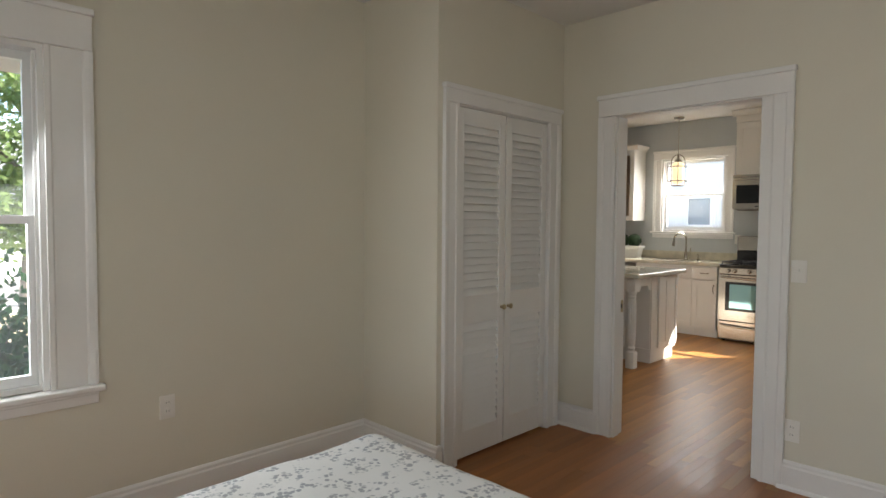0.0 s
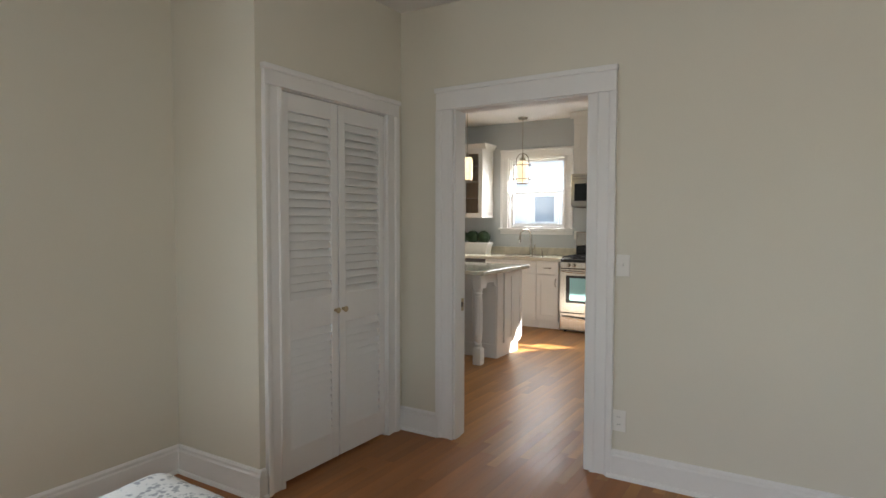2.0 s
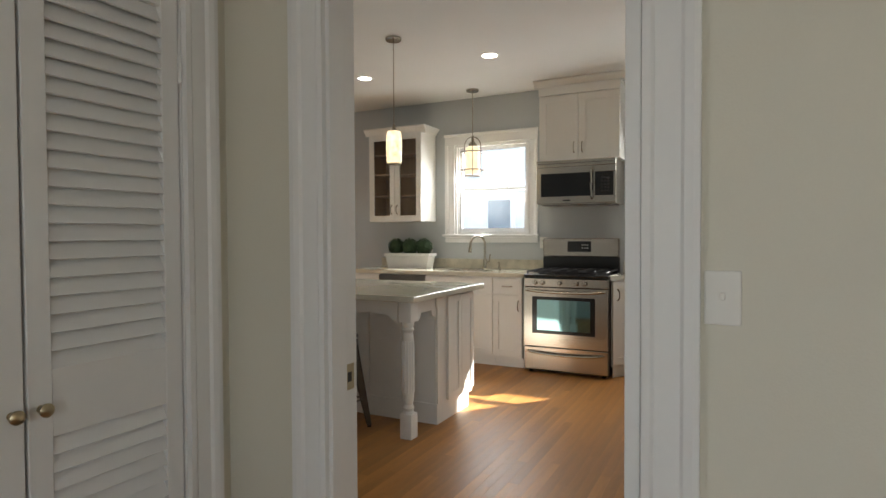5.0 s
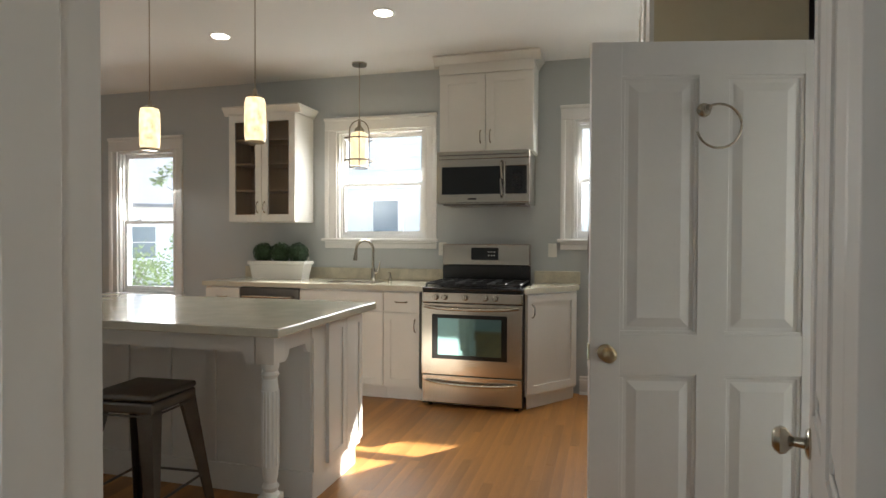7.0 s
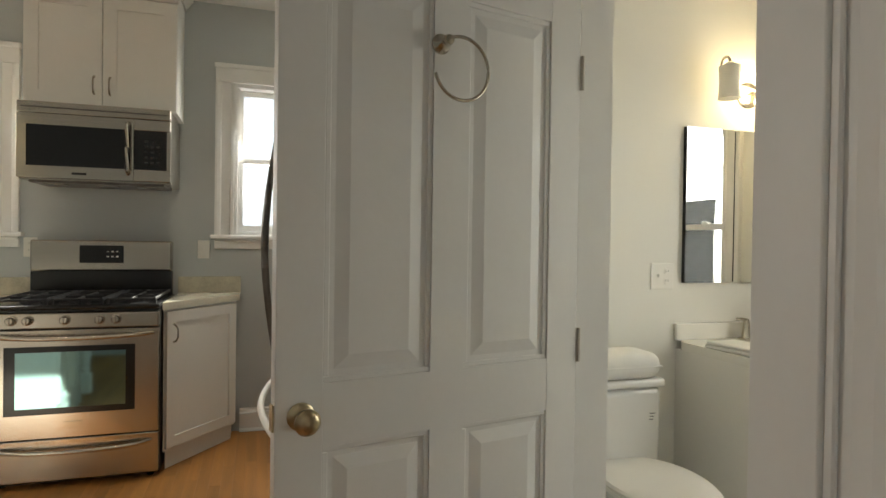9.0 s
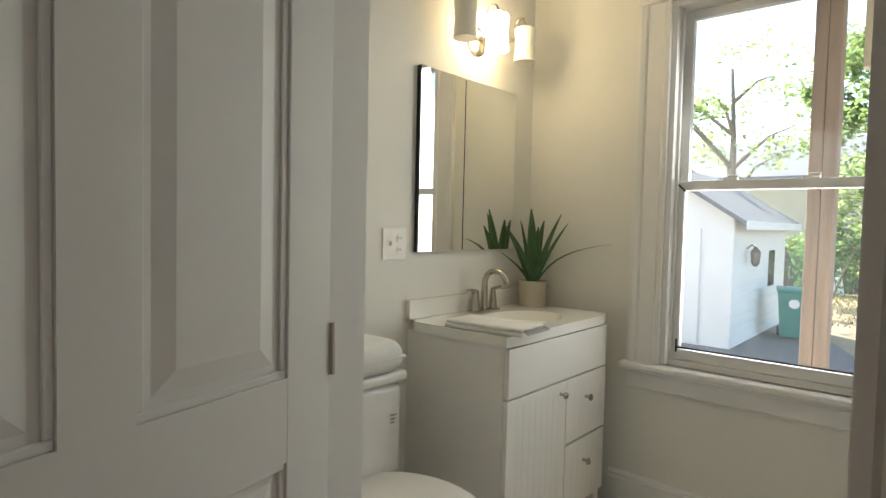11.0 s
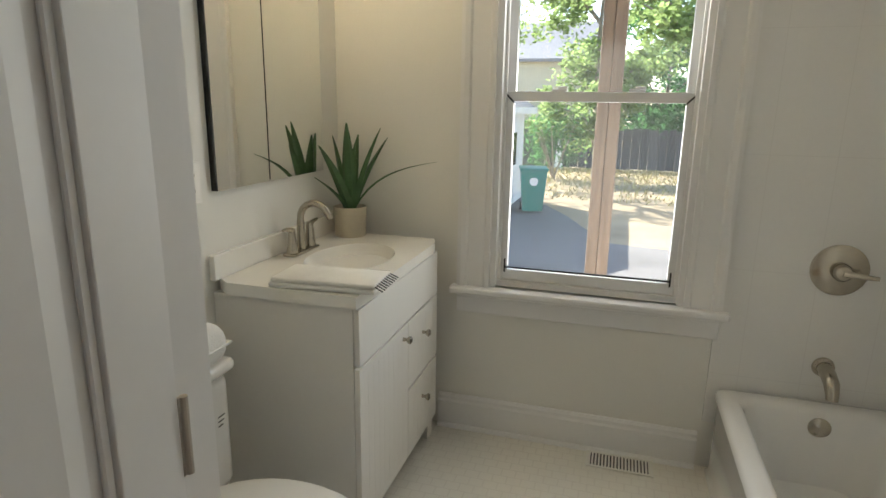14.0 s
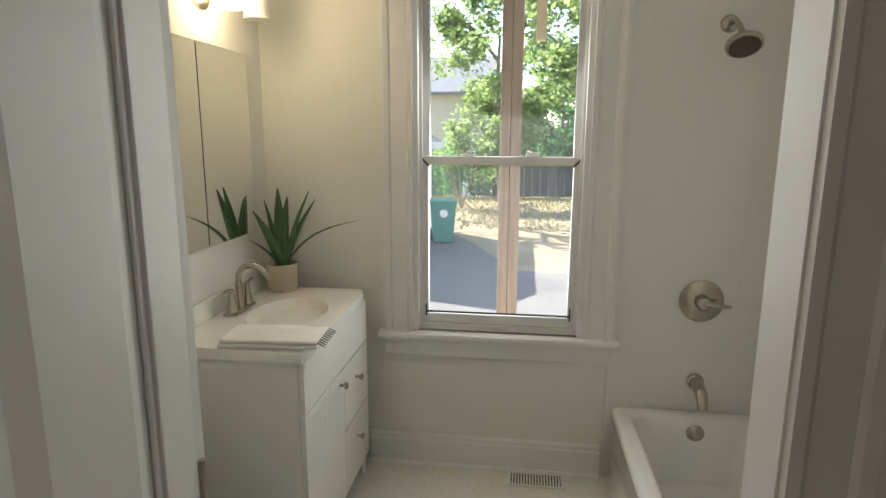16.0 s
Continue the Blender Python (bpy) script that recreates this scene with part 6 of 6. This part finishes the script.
def tree(name, label, m, height, spread, leaf, seed, clumps=70, per=70, size=0.16, low=0.35, trunk=0.16, lean=0.0, forks=5):
    """A tapered trunk with limbs, and a crown of many small leaves in uneven clumps."""
    rnd = random.Random(seed)
    t = thing(name, label, "tree", m)
    bm = bmesh.new()
    tips = []
    topz = height * 0.72
    main = [(lean * height * u * u + 0.1 * math.sin(u * 4 + seed), 0.12 * math.sin(u * 3 + 2 * seed), topz * u) for u in [k / 7 for k in range(8)]]
    tube(bm, main, [trunk * (1 - 0.75 * k / 7) for k in range(8)], 10)
    for i in range(forks * 2):
        u = rnd.uniform(low * 0.8, 0.95)
        base = Vector(main[int(u * 7)])
        a = rnd.uniform(0, 6.28)
        ln = spread * rnd.uniform(0.55, 1.0)
        tip = base + Vector((math.cos(a) * ln * 0.8, math.sin(a) * ln * 0.8, ln * rnd.uniform(0.3, 0.9)))
        mid = (base + tip) / 2 + Vector((0, 0, 0.12 * ln))
        tube(bm, [base, mid, tip], [trunk * 0.4, trunk * 0.22, trunk * 0.06], 7)
        tips.append((base + tip) / 2), tips.append(tip)
    part("trunk", bm, BARK, t, smooth=True)
    vs, fs = [], []
    for _ in range(clumps):
        if rnd.random() < 0.6:
            c = rnd.choice(tips) + Vector((rnd.gauss(0, 0.35), rnd.gauss(0, 0.35), rnd.gauss(0, 0.3)))
        else:
            a, r, z = rnd.uniform(0, 6.28), spread * math.sqrt(rnd.random()), rnd.uniform(low, 1.0) * height
            k = 1 - abs(z / height - 0.62) * 1.3
            c = Vector((lean * height * 0.5 + math.cos(a) * r * k, math.sin(a) * r * k, z))
        R = rnd.uniform(0.25, 0.55) * spread / 2.2
        for _ in range(per):
            d = Vector((rnd.gauss(0, 1), rnd.gauss(0, 1), rnd.gauss(0, 0.8)))
            p = c + d.normalized() * R * rnd.uniform(0.2, 1.0)
            u = Vector((rnd.gauss(0, 1), rnd.gauss(0, 1), rnd.gauss(0, 0.6))).normalized()
            w = u.orthogonal().normalized()
            s = size * rnd.uniform(0.5, 1.1)
            n = len(vs)
            vs += [p - u * s / 2, p + w * s * 0.28, p + u * s / 2, p - w * s * 0.28]
            fs.append((n, n + 1, n + 2, n + 3))
    me = bpy.data.meshes.new("crown")
    me.from_pydata([tuple(v) for v in vs], [], fs)
    me.materials.append(leaf)
    cr = new("crown", me)
    cr.parent = t
    tagged(cr, kind="stuff")
    return t


def shrub(name, label, m, w, h, leaf, seed, n=2500, size=0.09):
    rnd = random.Random(seed)
    t = thing(name, label, "bush", m)
    bm = bmesh.new()
    for k in range(7):
        a = rnd.uniform(0, 6.28)
        tube(bm, [(0, 0, 0), (0.2 * w * math.cos(a), 0.2 * w * math.sin(a), 0.4 * h), (0.4 * w * math.cos(a), 0.4 * w * math.sin(a), 0.75 * h)], [0.03, 0.02, 0.008], 6)
    part("stems", bm, BARK, t)
    vs, fs = [], []
    cl = [Vector((rnd.uniform(-1, 1) * w * 0.42, rnd.uniform(-1, 1) * w * 0.42, rnd.uniform(0.25, 0.8) * h)) for _ in range(26)]
    for _ in range(n):
        c = rnd.choice(cl)
        p = c + Vector((rnd.gauss(0, 0.13) * w, rnd.gauss(0, 0.13) * w, rnd.gauss(0, 0.13) * h))
        p.z = max(p.z, 0.03)
        u = Vector((rnd.gauss(0, 1), rnd.gauss(0, 1), rnd.gauss(0, 1))).normalized()
        q = u.orthogonal().normalized()
        s = size * rnd.uniform(0.5, 1.2)
        k = len(vs)
        vs += [p - u * s / 2, p + q * s * 0.3, p + u * s / 2, p - q * s * 0.3]
        fs.append((k, k + 1, k + 2, k + 3))
    me = bpy.data.meshes.new("leaves")
    me.from_pydata([tuple(v) for v in vs], [], fs)
    me.materials.append(leaf)
    cr = new("leaves", me)
    cr.parent = t
    tagged(cr, kind="stuff")
    return t


tree("yard_tree", "tall leafy tree in front of the fence", pose(5.85, -17.5, GZ), 7.4, 2.3, LEAF, 11, 190, 90, 0.19, 0.22)
tree("yard_tree", "broad tree with bare pale limbs near the house", pose(2.9, -14.0, GZ), 9.5, 3.0, LEAF, 5, 90, 70, 0.22, 0.5, 0.20, 0.05, 6)
tree("yard_tree", "leafy tree behind the fence", pose(3.6, -24.0, GZ), 6.0, 3.2, LEAF2, 8, 130, 80, 0.25, 0.15)
tree("yard_tree", "leafy tree behind the fence", pose(-1.5, -25.0, GZ), 7.5, 3.6, LEAF, 18, 130, 80, 0.25, 0.15)
tree("overhanging_tree", "airy tree branch high over the yard", pose(9.5, -16.5, GZ), 9.0, 3.0, LEAF, 21, 36, 40, 0.2, 0.6)
shrub("yard_bush", "dark green bush beside the shed", pose(7.0, -17.0, GZ), 1.8, 2.2, LEAF2, 4)
# dry grass along the fence
rnd = random.Random(9)
vs, fs = [], []
for _ in range(9000):
    x, y = rnd.uniform(-4, 8.5), -20.4 + rnd.random() ** 2 * 7.5
    h, a = rnd.uniform(0.03, 0.13), rnd.uniform(0, 3.14)
    dx, dy = 0.02 * math.cos(a), 0.02 * math.sin(a)
    k = len(vs)
    vs += [(x - dx, y - dy, GZ), (x + dx, y + dy, GZ), (x + rnd.gauss(0, 0.05), y + rnd.gauss(0, 0.05), GZ + h)]
    fs.append((k, k + 1, k + 2))
me = bpy.data.meshes.new("dry_grass")
me.from_pydata(vs, [], fs)
me.materials.append(STRAW)
tagged(new("dry_grass", me), "straw-coloured dry grass blades on the lawn", "grass", kind="stuff")


# blue-grey base colour painted in place of the sky's reflection
SKYPANE = mat("pane coloured like reflected sky", (0.15, 0.20, 0.24), 0.08, vary=0.1)


def house(name, label, m, w, d, h, ridge, wall, windows, clap=0.2):
    """A gabled house; local x along its long side, the face y = 0 is seen. windows: (x0, x1, z0, z1)."""
    hs = thing(name, label, "house", m)
    part("wall", BX(0, w, 0, d, 0, h), wall, hs)
    n = int(h / clap)
    bm = bmesh.new()
    for k in range(n):
        z = clap * k
        v = [bm.verts.new(p) for p in ((0, -0.018, z), (w, -0.018, z), (w, -0.003, z + clap), (0, -0.003, z + clap), (0, -0.001, z), (w, -0.001, z))]
        bm.faces.new((v[0], v[1], v[2], v[3])), bm.faces.new((v[0], v[4], v[5], v[1]))
    tagged(part("clapboards", bm, wall, hs), kind="stuff")
    bm = bmesh.new()
    for s in (0, 1):
        ya, yb = (-0.35, d / 2) if s == 0 else (d + 0.35, d / 2)
        pts = [(ya, h - 0.1), (yb, ridge), (yb, ridge + 0.15), (ya, h + 0.05)]
        lo = [bm.verts.new((-0.3, y, z)) for y, z in pts]
        hi = [bm.verts.new((w + 0.3, y, z)) for y, z in pts]
        bm.faces.new(lo), bm.faces.new(hi[::-1])
        for i in range(4):
            bm.faces.new((lo[i], lo[(i + 1) % 4], hi[(i + 1) % 4], hi[i]))
    part("roof", bm, SHINGLE, hs)
    bm = bmesh.new()
    for x in (0.0, w):
        bm.faces.new([bm.verts.new(p) for p in ((x, 0, h), (x, d, h), (x, d / 2, ridge))])
    part("gable", bm, wall, hs)
    for x0, x1, z0, z1 in windows:
        wn_ = bmesh.new()
        for a, b, c, e in ((x0 - 0.09, x1 + 0.09, z0 - 0.09, z0), (x0 - 0.09, x1 + 0.09, z1, z1 + 0.09), (x0 - 0.09, x0, z0, z1), (x1, x1 + 0.09, z0, z1), (x0, x1, (z0 + z1) / 2 - 0.02, (z0 + z1) / 2 + 0.02))[:4 if x1 - x0 < 0.6 else 5]:
            box(wn_, a, b, -0.05, -0.001, c, e)
        wo = part("window", wn_, SIDING, hs)
        part("pane", BX(x0, x1, -0.03, -0.02, z0, z1), SKYPANE, wo)
    return hs


house("neighbour_house", "white clapboard house next door", pose(12.0, 9.0, GZ, 0, 0, -90), 11.0, 8, 5.6, 8.0, SIDING, [(3.77, 4.20, 2.18, 2.70), (7.8, 8.7, 2.0, 3.4)])
house("far_house", "white gabled house beyond the side yard", pose(24, 24, GZ, 0, 0, -60), 10, 8, 3.6, 6.2, SIDING, [(2, 3, 1.2, 2.6), (6, 7, 1.2, 2.6)])
house("back_house", "pale cream house behind the fence", pose(16.5, -29, GZ, 0, 0, 180), 9.5, 8, 4.4, 6.5, CREAMS, [(1.5, 2.5, 2.2, 3.6)])
shrub("side_bush", "green bush by the side yard", pose(17.2, 15.2, GZ), 3.0, 1.9, LEAF, 31, 2500, 0.14)
tree("side_tree", "leafy tree in the side yard", pose(21.0, 15.2, GZ), 6.0, 2.0, LEAF, 33, 70, 60, 0.2, 0.3)
# street side of the bedroom
solid("street", BX(-60, 60, 19, 26, GZ - 0.05, GZ + 0.015), ASPH, "pale sunlit street before the house", "road")
solid("pavement", BX(-60, 60, 16.8, 18.9, GZ - 0.05, GZ + 0.10), mat("concrete paving", (0.42, 0.40, 0.36), 0.9, vary=0.15, scale=2), "concrete pavement with a kerb", "pavement")
shrub("front_bush", "dense green bush under the bedroom window", pose(0.6, 5.9, GZ), 2.2, 1.75, LEAF2, 41, 5000, 0.09)
tree("street_tree", "leafy street tree with a grey trunk", pose(3.1, 17.6, GZ), 7.5, 3.2, LEAF, 43, 150, 80, 0.24, 0.38, 0.22)
tree("street_tree", "leafy deep green street tree", pose(-2.5, 18.2, GZ), 7.5, 3.2, LEAF2, 44, 120, 70, 0.24, 0.35, 0.2)
house("street_house", "white house across the street", pose(14, 34, GZ, 0, 0, 180), 18, 8, 3.4, 6.0, SIDING, [(3, 4, 1.0, 2.4), (8, 9, 1.0, 2.4), (13, 14, 1.0, 2.4)])

# ---- floor boards ----
fl = thing("floor", "varnished oak strip floor through bedroom and kitchen", "floor", kind="structure")
rnd = random.Random(2)
PW = 0.0585
vs, fs = [], []
count = 0
lengths = [0.45, 0.6, 0.75, 0.9, 1.1, 1.3]
meshes = {(ln, k): mesh_of("board", box(bmesh.new(), 0.0003, ln - 0.0003, 0.0003, PW - 0.0003, -0.019, 0.0), k) for ln in lengths for k in (OAK, OAK_SHADED)}
tone = []


def strip(x, y, ln):
    """A board in the joined rest of the floor."""
    k = len(vs)
    a, b, c, d = x + 0.0003, x + ln - 0.0003, y + 0.0003, y + PW - 0.0003
    vs.extend([(a, c, -0.019), (b, c, -0.019), (b, d, -0.019), (a, d, -0.019), (a, c, 0), (b, c, 0), (b, d, 0), (a, d, 0)])
    for f in ((4, 5, 6, 7), (0, 1, 5, 4), (1, 2, 6, 5), (2, 3, 7, 6), (3, 0, 4, 7)):
        fs.append(tuple(k + i for i in f))
        # boards on the bedroom side take the oak coloured as if in shade
        tone.append(1 if x + ln / 2 < XB else 0)


y = -1.0
while y < 7.7:
    x = -1.36 if y < YN else XK
    end = XE
    while x < end:
        ln = rnd.choice(lengths)
        stop = XB + 0.06 if y < YS - 0.02 else end
        if x >= stop:
            break
        if x + ln > stop:
            strip(x, y, max(0.05, stop - x))
        elif count < 300 and 1.5 < y < 3.0 and 2.3 < x < 6.9:
            shared("board", meshes[ln, OAK_SHADED if x + ln / 2 < XB else OAK], fl, pose(x, y, 0))
            count += 1
        else:
            strip(x, y, ln)
        x += ln
    y += PW
me = bpy.data.meshes.new("boards")
me.from_pydata(vs, [], fs)
me.materials.append(OAK), me.materials.append(OAK_SHADED)
for p, k in zip(me.polygons, tone):
    p.material_index = k
rest = new("boards", me)
rest.parent = fl
tagged(rest, kind="stuff")
sb = bmesh.new()
box(sb, -1.42, XE + 0.1, YS - 0.1, 7.8, -0.12, -0.0195), box(sb, -1.42, XB + 0.06, -1.1, YS - 0.1005, -0.12, -0.0195)
part("underlay", sb, OAK_SHADED, fl)
solid("threshold", BX(BO[0] + 0.02, BO[1] - 0.02, YT - 0.005, YS - 0.005, 0.0045, 0.014, bevel=0.003), mat("white marble sill", (0.72, 0.70, 0.66), 0.25, vary=0.08, scale=12), "pale stone threshold in the bathroom doorway", "threshold")
